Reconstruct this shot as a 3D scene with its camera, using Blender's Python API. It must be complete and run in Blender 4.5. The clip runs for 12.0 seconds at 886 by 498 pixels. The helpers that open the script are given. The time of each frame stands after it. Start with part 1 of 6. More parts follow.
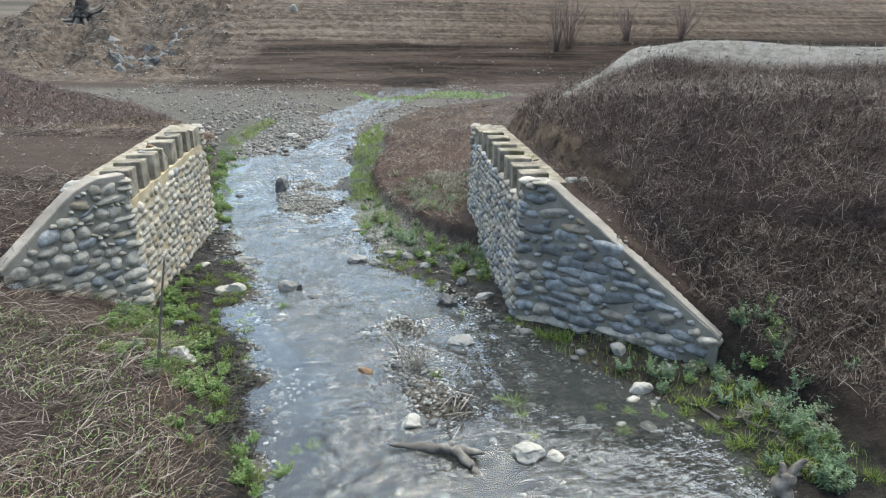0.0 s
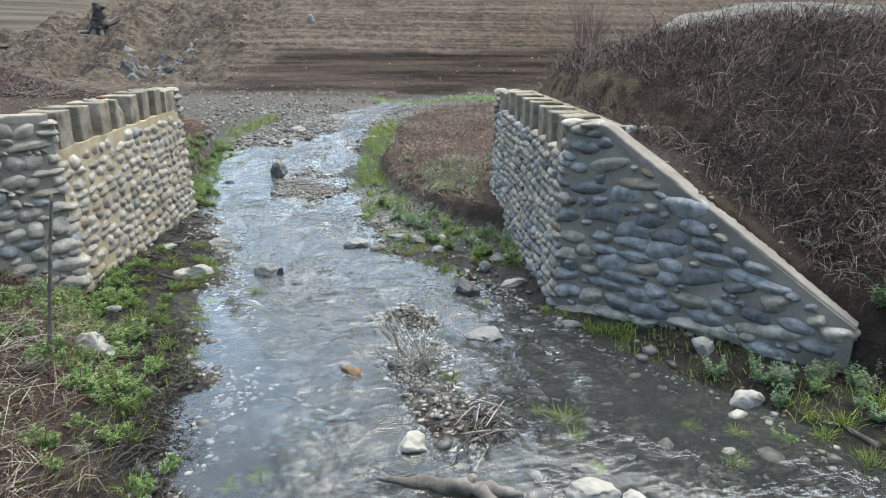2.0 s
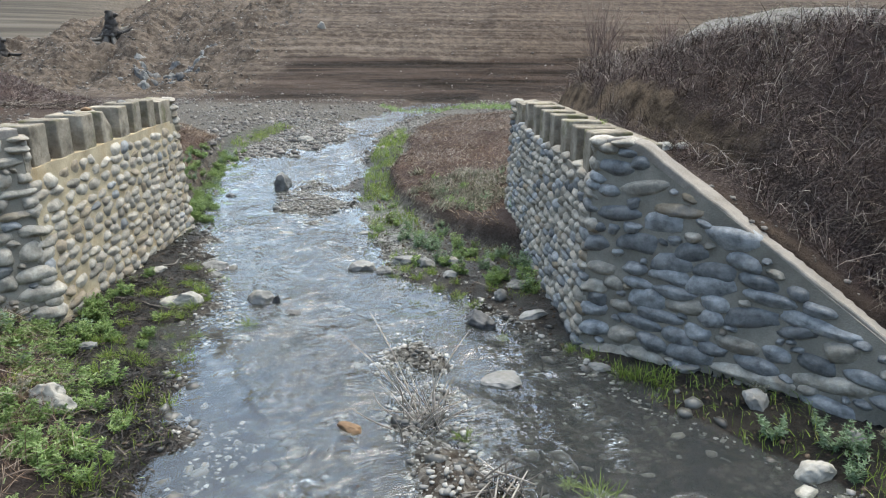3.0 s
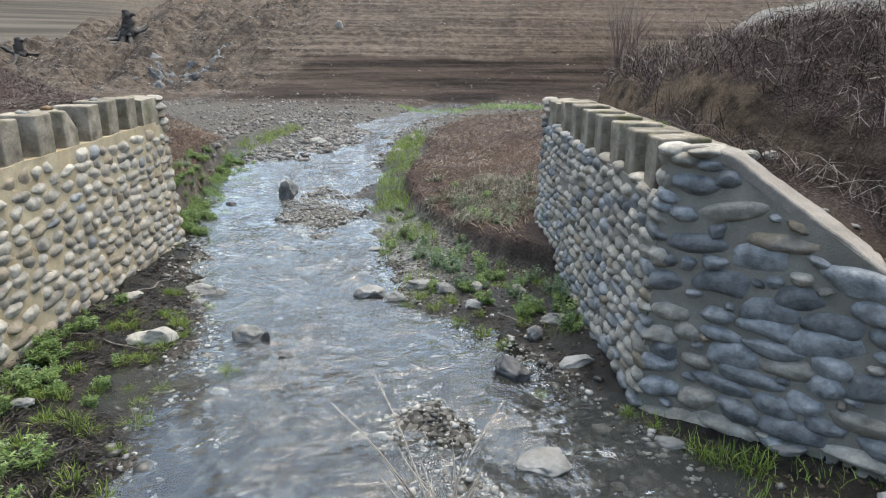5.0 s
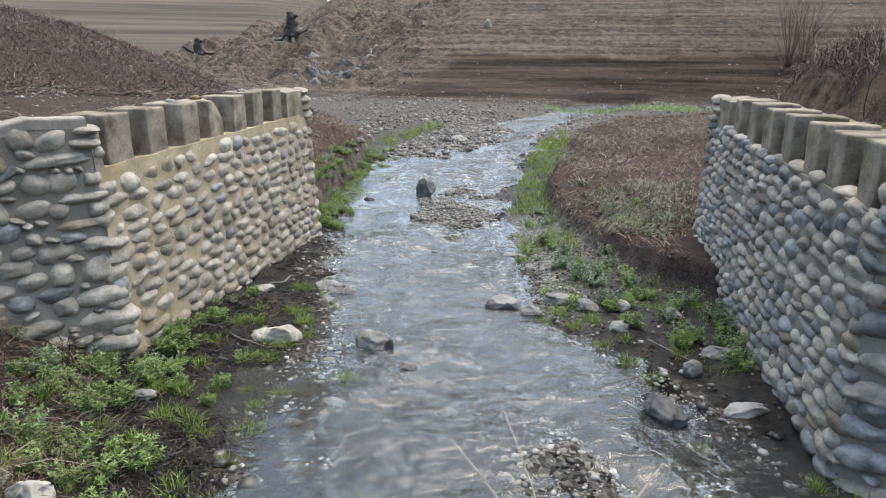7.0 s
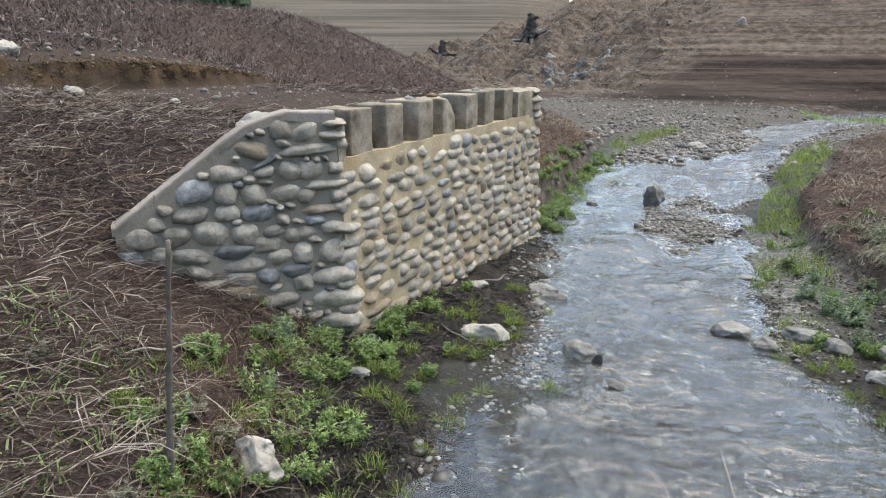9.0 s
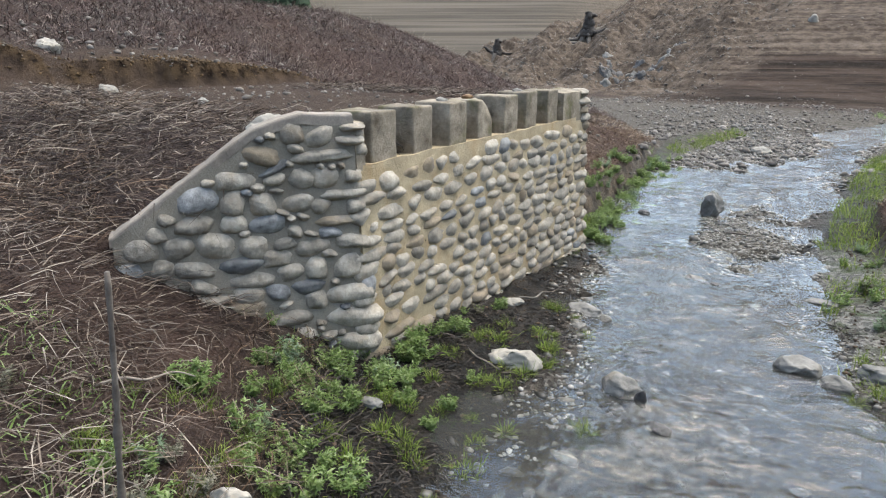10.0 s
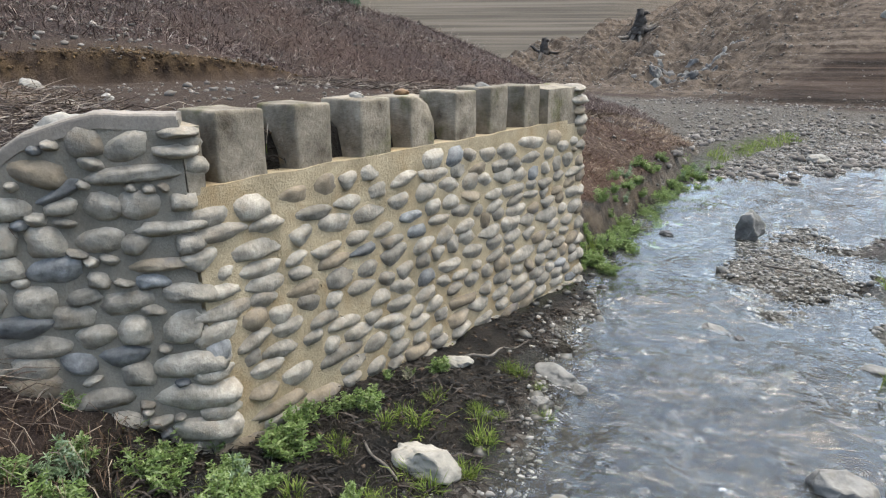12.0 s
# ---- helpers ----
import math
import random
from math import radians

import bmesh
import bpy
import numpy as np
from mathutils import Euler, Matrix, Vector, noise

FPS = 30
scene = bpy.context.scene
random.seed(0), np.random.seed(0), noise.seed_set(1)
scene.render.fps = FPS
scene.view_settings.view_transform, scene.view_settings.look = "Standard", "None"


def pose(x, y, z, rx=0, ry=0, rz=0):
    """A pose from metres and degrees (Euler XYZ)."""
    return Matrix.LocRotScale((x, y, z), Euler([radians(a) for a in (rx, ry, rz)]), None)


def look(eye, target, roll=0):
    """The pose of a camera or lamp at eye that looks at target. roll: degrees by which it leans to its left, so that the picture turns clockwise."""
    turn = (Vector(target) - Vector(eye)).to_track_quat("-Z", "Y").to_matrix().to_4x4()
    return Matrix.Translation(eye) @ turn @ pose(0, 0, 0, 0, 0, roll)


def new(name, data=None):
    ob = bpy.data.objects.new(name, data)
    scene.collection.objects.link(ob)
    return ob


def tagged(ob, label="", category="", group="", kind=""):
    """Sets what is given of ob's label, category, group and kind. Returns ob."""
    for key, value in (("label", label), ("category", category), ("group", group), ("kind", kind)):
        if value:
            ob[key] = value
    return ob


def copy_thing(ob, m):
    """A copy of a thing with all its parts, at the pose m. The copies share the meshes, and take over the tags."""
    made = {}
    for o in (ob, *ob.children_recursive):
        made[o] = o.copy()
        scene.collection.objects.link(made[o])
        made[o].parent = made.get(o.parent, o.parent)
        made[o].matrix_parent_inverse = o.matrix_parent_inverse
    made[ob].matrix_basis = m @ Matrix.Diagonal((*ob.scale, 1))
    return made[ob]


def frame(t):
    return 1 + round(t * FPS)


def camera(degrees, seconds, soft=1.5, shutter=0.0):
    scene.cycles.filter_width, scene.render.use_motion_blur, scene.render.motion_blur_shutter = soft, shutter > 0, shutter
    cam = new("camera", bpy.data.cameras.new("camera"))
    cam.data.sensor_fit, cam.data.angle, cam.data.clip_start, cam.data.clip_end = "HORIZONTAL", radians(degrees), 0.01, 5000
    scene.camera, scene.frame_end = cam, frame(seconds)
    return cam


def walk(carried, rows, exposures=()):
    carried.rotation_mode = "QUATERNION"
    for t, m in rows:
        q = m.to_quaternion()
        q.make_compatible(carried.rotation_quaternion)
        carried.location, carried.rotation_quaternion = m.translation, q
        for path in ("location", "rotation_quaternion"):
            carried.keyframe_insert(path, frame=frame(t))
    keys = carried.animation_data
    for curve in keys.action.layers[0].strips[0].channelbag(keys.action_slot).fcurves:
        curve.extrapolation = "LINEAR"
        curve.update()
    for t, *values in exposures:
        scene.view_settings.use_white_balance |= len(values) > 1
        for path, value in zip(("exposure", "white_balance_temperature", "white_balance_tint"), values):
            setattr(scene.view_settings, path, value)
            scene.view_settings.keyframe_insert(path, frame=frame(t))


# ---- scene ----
cam = camera(68.3, 12.0, soft=1.15)
PATH = [
    (0, (0.305, 0.179, 4.181), (0.249, 2.061, 3.507), 0.6),
    (0.5, (0.292, 0.667, 3.805), (0.229, 2.553, 3.142), 0.6),
    (1, (0.288, 1.166, 3.42), (0.215, 3.057, 2.774), 0.6),
    (1.5, (0.278, 1.624, 3.069), (0.19, 3.52, 2.439), 0.5),
    (2, (0.261, 2.061, 2.877), (0.148, 3.962, 2.265), 0.4),
    (2.5, (0.23, 2.472, 2.882), (0.11, 4.377, 2.285), 0.4),
    (3, (0.2, 2.848, 2.872), (0.053, 4.752, 2.28), 0.4),
    (5, (0.041, 4.189, 2.739), (-0.159, 6.089, 2.148), 0.3),
    (5.5, (-0.008, 4.468, 2.68), (-0.237, 6.365, 2.089), 0.3),
    (6, (-0.053, 4.709, 2.649), (-0.311, 6.603, 2.058), 0.3),
    (6.5, (-0.088, 4.81, 2.635), (-0.49, 6.678, 2.044), 0.2),
    (7, (-0.117, 4.803, 2.629), (-0.717, 6.616, 2.037), 0.2),
    (7.5, (-0.137, 4.785, 2.617), (-0.916, 6.53, 2.026), 0.1),
    (9.5, (-0.228, 5.167, 2.607), (-1.48, 6.609, 2.016), -0.1),
    (10, (-0.377, 5.518, 2.591), (-1.676, 6.919, 1.999), -0.1),
    (10.5, (-0.509, 5.929, 2.559), (-1.851, 7.289, 1.969), -0.1),
    (11, (-0.612, 6.403, 2.533), (-1.967, 7.751, 1.943), -0.2),
    (11.5, (-0.694, 6.908, 2.482), (-2.061, 8.243, 1.892), -0.2),
    (12, (-0.785, 7.413, 2.434), (-2.191, 8.707, 1.844), -0.2),
]
walk(cam, [(t, look(eye, target, roll)) for t, eye, target, roll in PATH],
     exposures=[(0.0, 1.98, 6650, -1), (2.5, 1.94, 6730, 1), (6.0, 1.84, 6850, 4), (7.5, 1.81, 6880, 5), (12.0, 1.81, 6950, 5)])

# ---- sky and sun: a bright overcast day ----
world = bpy.data.worlds.new("overcast_sky")
scene.world = world
world.use_nodes = True
wn, wl = world.node_tree.nodes, world.node_tree.links
wn.clear()
sky = wn.new("ShaderNodeTexSky")
sky.sky_type, sky.sun_disc = "NISHITA", False
sky.sun_elevation, sky.sun_rotation = radians(70), radians(22)
sky.air_density, sky.dust_density, sky.ozone_density = 1.0, 2.5, 1.0
veil = wn.new("ShaderNodeHueSaturation")
veil.inputs["Saturation"].default_value = 0.92
back = wn.new("ShaderNodeBackground")
back.inputs["Strength"].default_value = 0.15
wout = wn.new("ShaderNodeOutputWorld")
wl.new(sky.outputs["Color"], veil.inputs["Color"])
wl.new(veil.outputs["Color"], back.inputs["Color"])
wl.new(back.outputs["Background"], wout.inputs["Surface"])

sun = new("sun", bpy.data.lights.new("sun", "SUN"))
sun.data.energy, sun.data.angle, sun.data.color = 0.85, radians(75), (1.0, 0.95, 0.87)
sun.matrix_world = look((5, 12, 34), (0, 0, 0))


# ---- materials ----
def nodes_of(name):
    m = bpy.data.materials.new(name)
    m.use_nodes = True
    t = m.node_tree
    return m, t, t.nodes["Principled BSDF"]


def add(t, kind, **values):
    n = t.nodes.new(kind)
    for key, value in values.items():
        n.inputs[key.replace("_", " ")].default_value = value
    return n


def noise_of(t, coords, scale, detail=5.0, rough=0.6):
    n = add(t, "ShaderNodeTexNoise", Scale=scale, Detail=detail, Roughness=rough)
    t.links.new(coords, n.inputs["Vector"])
    return n.outputs["Fac"]


def ramp_of(t, fac, stops):
    n = t.nodes.new("ShaderNodeValToRGB")
    while len(n.color_ramp.elements) < len(stops):
        n.color_ramp.elements.new(0.5)
    for e, (at, colour) in zip(n.color_ramp.elements, stops):
        e.position, e.color = at, (*colour, 1)
    t.links.new(fac, n.inputs["Fac"])
    return n.outputs["Color"]


def mixed(t, fac, a, b, blend="MIX"):
    n = t.nodes.new("ShaderNodeMix")
    n.data_type, n.blend_type = "RGBA", blend
    for value, socket in ((fac, n.inputs[0]), (a, n.inputs[6]), (b, n.inputs[7])):
        if isinstance(value, (int, float)):
            socket.default_value = value
        elif isinstance(value, tuple):
            socket.default_value = (*value, 1)
        else:
            t.links.new(value, socket)
    return n.outputs[2]


def maths(t, what, a, b=0.0, clamp=False):
    n = t.nodes.new("ShaderNodeMath")
    n.operation, n.use_clamp = what, clamp
    for value, socket in ((a, n.inputs[0]), (b, n.inputs[1])):
        if isinstance(value, (int, float)):
            socket.default_value = value
        else:
            t.links.new(value, socket)
    return n.outputs[0]


def span(t, value, lo, hi):
    n = t.nodes.new("ShaderNodeMapRange")
    n.interpolation_type = "SMOOTHSTEP"
    t.links.new(value, n.inputs[0])
    n.inputs[1].default_value, n.inputs[2].default_value = lo, hi
    return n.outputs[0]


def bumped(t, bsdf, height, strength, distance):
    n = add(t, "ShaderNodeBump", Strength=strength, Distance=distance)
    t.links.new(height, n.inputs["Height"])
    t.links.new(n.outputs["Normal"], bsdf.inputs["Normal"])


def plain(name, dark, light, scale=8.0, rough=0.85, bump=0.4, dist=0.01, grain=60.0, vary=0.35, stain=None, world_space=False, specular=0.3):
    """Two scales of noise between two colours, with a tone of its own for each object."""
    m, t, b = nodes_of(name)
    if world_space:
        coords = t.nodes.new("ShaderNodeNewGeometry").outputs["Position"]
    else:
        coords = t.nodes.new("ShaderNodeTexCoord").outputs["Object"]
    info = t.nodes.new("ShaderNodeObjectInfo")
    shift = t.nodes.new("ShaderNodeVectorMath")
    t.links.new(coords, shift.inputs[0])
    n = add(t, "ShaderNodeCombineXYZ")
    t.links.new(maths(t, "MULTIPLY", info.outputs["Random"], 37.0), n.inputs[0])
    t.links.new(n.outputs[0], shift.inputs[1])
    coords = shift.outputs[0]
    big, fine = noise_of(t, coords, scale), noise_of(t, coords, grain, 6.0, 0.65)
    colour = ramp_of(t, big, [(0.3, dark), (0.7, light)])
    if stain:
        colour = mixed(t, span(t, noise_of(t, coords, scale * 0.6, 4.0), 0.5, 0.72), colour, stain)
    tone = maths(t, "ADD", maths(t, "MULTIPLY", info.outputs["Random"], vary), 1.0 - vary * 0.5)
    tone = maths(t, "MULTIPLY", tone, maths(t, "ADD", maths(t, "MULTIPLY", fine, 0.7), 0.65))
    tinted = t.nodes.new("ShaderNodeVectorMath")
    tinted.operation = "SCALE"
    t.links.new(colour, tinted.inputs[0])
    t.links.new(tone, tinted.inputs["Scale"])
    t.links.new(tinted.outputs[0], b.inputs["Base Color"])
    b.inputs["Roughness"].default_value = rough
    b.inputs["Specular IOR Level"].default_value = specular
    bumped(t, b, maths(t, "ADD", fine, big), bump, dist)
    return m


# ---- the lie of the land ----
def lerp(v, pairs):
    return np.interp(v, [p[0] for p in pairs], [p[1] for p in pairs])


def step(v, lo, hi):
    k = np.clip((v - lo) / (hi - lo), 0, 1)
    return k * k * (3 - 2 * k)


def hashed(i, j, k):
    return np.mod(np.sin(i * 127.1 + j * 311.7 + k * 74.7) * 43758.5453, 1.0)


def waves(x, y, size, k=0):
    """Smooth value noise of that size, -1 to 1."""
    x, y = np.asarray(x, float) / size, np.asarray(y, float) / size
    i, j = np.floor(x), np.floor(y)
    u, v = x - i, y - j
    u, v = u * u * (3 - 2 * u), v * v * (3 - 2 * v)
    a, b = hashed(i, j, k), hashed(i + 1, j, k)
    c, d = hashed(i, j + 1, k), hashed(i + 1, j + 1, k)
    return 2 * ((a * (1 - u) + b * u) * (1 - v) + (c * (1 - u) + d * u) * v) - 1


def rough_noise(x, y, size, k=0):
    return waves(x, y, size, k) * 0.55 + waves(x * 0.8 - y * 0.6, x * 0.6 + y * 0.8, size * 0.47, k + 3) * 0.3 + waves(x, y, size * 0.21, k + 7) * 0.15


def beside(x, y, line):
    """Distance to the left of a line of points (minus: to its right), and how far along it is."""
    best, sign, along, run = np.full(np.shape(x), 1e9), np.ones(np.shape(x)), np.zeros(np.shape(x)), 0.0
    for (ax, ay), (bx, by) in zip(line, line[1:]):
        lx, ly = bx - ax, by - ay
        size = math.hypot(lx, ly)
        f = ((x - ax) * lx + (y - ay) * ly) / size**2
        g = np.clip(f, 0, 1)
        d = np.hypot(x - ax - g * lx, y - ay - g * ly)
        near = d < best - 1e-9
        best = np.where(near, d, best)
        sign = np.where(near, np.sign(lx * (y - ay) - ly * (x - ax)), sign)
        along = np.where(near, run + g * size, along)
        run += size
    return best * sign, along


WATER = [(-60, 0.9), (-10, 0.45), (3, 0.3), (6, 0.2), (8.4, 0.06), (11, -0.1), (14, -0.19), (26, -0.24), (34, -0.4), (60, -1.4)]
LEFT_EDGE = [(-60, -4), (0, -1.0), (3, -1.0), (4.9, -1.34), (5.45, -1.65), (6.4, -1.72), (7.5, -2.25), (8.6, -2.8), (10.3, -3.3), (11.9, -4.3), (13.4, -4.8), (17, -6.2), (19.8, -6.9), (24.9, -7.2), (31, -6.6), (36, -5.8), (60, -5)]
RIGHT_EDGE = [(-60, 5), (0, 4.0), (3, 3.7), (5, 3.3), (5.8, 2.8), (6.6, 2.3), (7.5, 1.65), (9, 1.0), (10.2, 0.1), (11.2, -1.4), (13.6, -2.3), (17.2, -3.0), (20.9, -3.5), (27.8, -4.25), (31, -4.3), (36, -3.2), (60, -1)]

# the two abutments: near and far end of each face, and the ends of the wings
LA, LB, LW = (-4.3, 8.75), (-5.05, 13.4), (-5.12, 7.16)
RA, RB, RW = (1.14, 8.95), (0.50, 13.85), (3.38, 7.2)
BASE_LEFT = [(-3, -0.6), (-1.0, 3), (-1.55, 5), (-2.15, 6.4), (-3.1, 7.4), (-3.9, 8.2), LA, LB, (-5.5, 14.2), (-6.55, 17), (-7.3, 20), (-8.3, 23), (-11.5, 27), (-16, 33), (-22, 38), (-40, 44), (-150, 60)]
BASE_RIGHT = [(6, -60), (4.7, 2), (4.35, 5), (4.15, 6.2), RW, RA, RB, (1.0, 14.9), (3, 17), (8, 23), (16, 32), (40, 42), (150, 60)]
MOUND = [(9, 50), (-1.8, 31), (-2.7, 27), (-2.4, 21.9), (-2.3, 18.3), (-1.8, 15.8), (-0.9, 13.9), (0.1, 12.8), (0.95, 12.0), (3, 11.5)]
HILL = [(200, 90), (60, 62), (30, 54), (8, 52), (-8, 50), (-16, 46), (-28, 49), (-46, 52), (-60, 60), (-72, 80), (-86, 115), (-125, 210), (-300, 440)]
SLOPE_RIGHT = [(6.2, -60), (4.9, 2), (4.5, 5), (4.0, 6.6), (3.3, 7.8), (2.5, 8.9), (1.8, 10.2), (1.42, 12), (1.22, 13.5), (1.1, 15), (1.4, 17), (2.6, 19.5), (6, 24), (16, 33), (40, 44), (150, 62)]

FAR_RISE = [(2.6, 19.2), (6.3, 17.2), (14, 15.5), (40, 14)]


def land(x, y):
    """Height of the ground, and how much of each kind of ground lies there."""
    x, y = np.asarray(x, float), np.asarray(y, float)
    zw = lerp(y, WATER)
    xl, xr = lerp(y, LEFT_EDGE), lerp(y, RIGHT_EDGE)
    n1, n2, n3 = rough_noise(x, y, 1.6, 1), rough_noise(x, y, 0.5, 2), rough_noise(x, y, 0.16, 5)
    inside = np.minimum(x - xl, xr - x) + 0.3 * n1 + 0.14 * n2
    # bed and muddy margins, with hummocks that leave puddles
    bed = zw - 0.10 * step(inside + 0.25 * n1, -0.25, 0.5) + (0.045 + 0.05 * step(xl + 0.9 - x, 0, 0.4) * step(10.5 - y, 0, 1)) * n2 + 0.02 * n3 + (0.075 - 0.04 * step(-x, 1.2, 1.6) * step(y, 5, 5.8) * step(9.8 - y, 0, 0.8)) * step(-inside, 0.05, 0.8) + 0.16 * step(-inside, 0.2, 1.2) * step(y, 17, 22)
    island = np.hypot((x + 0.2 + 0.28 * (y - 7.2)) / 0.48, (y - 7.5) / 2.1) - 0.3 * n1
    bed = bed + 0.095 * step(1 - island, -0.1, 0.5) * (0.95 + 0.6 * n2 + 0.3 * n3)
    bar = np.hypot((x + 3.4 + 0.25 * (y - 15.2)) / 0.9, (y - 16.1) / 2.75) - 0.35 * n1 - 0.15 * n2
    bed = bed + 0.12 * step(1 - bar, -0.1, 0.7)
    bar2 = np.hypot((x + 6.7) / 1.9, (y - 26) / 5.0) - 0.3 * n1
    bed = bed + 0.12 * step(1 - bar2, -0.2, 0.4)
    gravel = np.maximum(np.maximum(step(1 - bar, -0.05, 0.3), step(1 - bar2, -0.1, 0.3)), step(1 - island, -0.1, 0.2))
    gravel = np.maximum(gravel, step(y, 20, 26) * step(46 - y, 0, 6) * np.clip(0.95 + 0.25 * n1, 0, 1))
    side = step(-inside, 0.0, 0.2) * step(y, 9.6, 10.4) * step(16.5 - y, 0, 1.5) * step(x + 2.9, 0, 0.3) * (1 - 0.85 * step(x, -1.3, -0.3)) * (0.75 + 0.5 * n1)
    z, kind = bed, {"gravel": np.maximum(np.maximum(gravel, np.clip(side, 0, 1)), 0.85 * step(inside, -0.2, 0.1))}
    mud = step(-inside, -0.1, 0.25)

    # the point bar on the inside of the bend
    d, _ = beside(x, y, MOUND)
    d = d + 0.22 * n1 + 0.08 * n2
    top = zw + 0.33 + 0.10 * np.clip(d, 0, 4) + 0.09 * n1 + 0.05 * n2 + 0.025 * n3
    on = step(d, -0.05, 0.16) * (y > 11)
    z = z * (1 - on) + np.maximum(top, z) * on
    dry = 0.9 * on

    # left bank, with the fill behind the left abutment
    dl, _ = beside(x, y, BASE_LEFT)
    plateau = lerp(y, [(-60, 1.6), (0, 0.95), (5, 1.1), (6.5, 1.25), (7.2, 1.32), (8.4, 1.82), (9.6, 1.95), (13, 1.92), (15, 1.55), (18, 1.15), (22, 0.75), (30, 0.2), (38, -0.3), (60, -1.2)])
    plateau = plateau + 0.09 * np.clip(-x - 5.0, 0, 8) * step(9.5 - y, 0, 2) + 0.05 * n1
    front = zw + 0.06 + lerp(y, [(0, 0.36), (6, 0.38), (7.2, 0.57), (8.3, 0.64), (8.8, 0.62), (13, 0.4), (14, 0.55), (18, 0.45), (25, 0.3), (40, 0.12)]) * np.clip(dl, 0, 60) + 0.10 * n1 * step(dl, 0, 1.0) + 0.03 * n2
    front = front + 0.36 * step(dl + 0.2 * n1, 0.0, 0.13) * step(y, 13.4, 14.2) * step(26 - y, 0, 6)
    wing, _ = beside(x, y, [LW, LA, LB, (-5.6, 16.5)])
    held = step(wing, 0.02, 0.12) * step(y - 7.16, 0.0, 0.35) * step(14.6 - y, 0.0, 1.2)
    slope = np.minimum(front, plateau)
    slope = slope * (1 - held) + np.maximum(plateau, slope) * held
    shore = step(y, 13.4, 14.2)
    onl = step(dl + 0.2 * n1 * shore, -0.1 + 0.06 * shore, 0.3 - 0.24 * shore)
    # the mound behind, with its cut edge; the hollows there are only dark colour
    cut = step(-x - 11.2 + 0.5 * n1 + 0.25 * n2, 0.0, 0.22) * step(15.5 - y, 0, 5)
    ridge = lerp(y, [(-60, 5), (8, 3.7), (21, 3.85), (25, 3.25), (28, 2.7), (30, 2.1), (32, 1.3), (34, 0.3), (36, -0.5), (60, -1)])
    swell = (ridge - plateau) * step(-x, 10.6 + 0.12 * np.clip(y - 8, 0, 14) + 0.35 * np.clip(y - 22, 0, 20), 17.5 + 0.28 * np.clip(y - 8, 0, 40)) * step(43 - y, 0, 8)
    slope = slope + np.maximum(swell, 0) * 1.02 + 0.4 * cut * (1 - step(-x, 12.5, 17)) + 0.12 * n1 * step(-x, 11, 13)
    z = z * (1 - onl) + np.maximum(slope, z) * onl
    dry = np.maximum(dry, onl * step(dl + 0.3 * n1, 0.1, 0.8 - 0.5 * step(y, 13.4, 14.2)))
    kind["bare"] = 0.85 * np.exp(-((-x - 10.7) / 1.0) ** 2) * step(17 - y, 0, 5) * step(y, 2, 5)
    kind["bare"] = np.maximum(kind["bare"], 0.85 * step(y + 0.4 * n1, 9.1, 9.6) * step(12.8 - y + 0.6 * n1, 0, 1.2) * step(-x, 5.0, 5.3) * step(13 + x, 0, 1))
    kind["bare"] = np.maximum(kind["bare"], 0.5 * step(1 - np.hypot((x - 0.04) / 0.32, (y - 6.4) / 0.55) + 0.3 * n2, 0, 0.3))
    kind["ochre"] = step(cut, 0.1, 0.4) * (1 - step(-x, 11.6, 12.1)) * step(14.8 - y, 0, 2.5) * step(n2 + 0.3 * n1, -0.55, -0.1)

    # right bank
    dr, _ = beside(x, y, BASE_RIGHT)
    dr = -dr
    ds, along = beside(x, y, SLOPE_RIGHT)
    ds = -ds
    run = [0.0]
    for (ax, ay), (bx, by) in zip(SLOPE_RIGHT, SLOPE_RIGHT[1:]):
        run.append(run[-1] + math.hypot(bx - ax, by - ay))
    f = np.interp(along, run, [0.6, 0.5, 0.45, 0.6, 1.0, 1.75, 1.99, 1.99, 1.85, 1.3, 0.8, 0.45, 0.2, -0.2, -0.9, -1.5])
    k = np.interp(along, run, [0.7, 0.68, 0.62, 0.56, 0.55, 0.58, 0.72, 0.9, 1.0, 1.05, 1.0, 0.8, 0.5, 0.3, 0.2, 0.1])
    crest = lerp(y, [(-60, 5), (0, 3.6), (9, 3.3), (10.5, 3.0), (12, 2.7), (14, 2.48), (18, 2.52), (24, 2.72), (29, 2.1), (45, -0.2), (60, -1)])
    far = np.clip(ds + 0.15 * n1, 0, 100)
    bank = f + 0.22 * step(far + 0.1 * n2, 0.0, 0.22) * step(y, 7, 9) + k * far + (0.10 * n1 + 0.09 * n2 + 0.05 * n3) * step(ds, -0.1, 0.3)
    ledge = step(bank + 0.12 * n1, 1.78, 1.9) * step(10.3 - y, 0, 1.5) * step(x, 3.0, 4.6)
    bank = bank + 0.16 * ledge
    over = bank - crest
    soft = crest + 0.1 - np.log1p(np.exp(-np.clip((bank - crest - 0.1) * 7, -60, 60))) / 7
    dm, am = beside(x, y, FAR_RISE)
    rise = lerp(am, [(0, 0.3), (1.1, 0.85), (4, 0.92), (12, 1.05)]) * np.exp(-(dm / 1.7) ** 2) * step(dr, 0.1, 0.8)
    berm = 0.12 * np.exp(-((over - 1.75) / 0.6) ** 2) + 0.4 * step(over, 3.0, 9.0) * step(34 - y, 0, 12)
    bank = soft + berm * step(over, 0, 0.8) + rise + 0.04 * n1
    onr = step(dr, -0.02, 0.14)
    z = z * (1 - onr) + np.maximum(bank, z) * onr
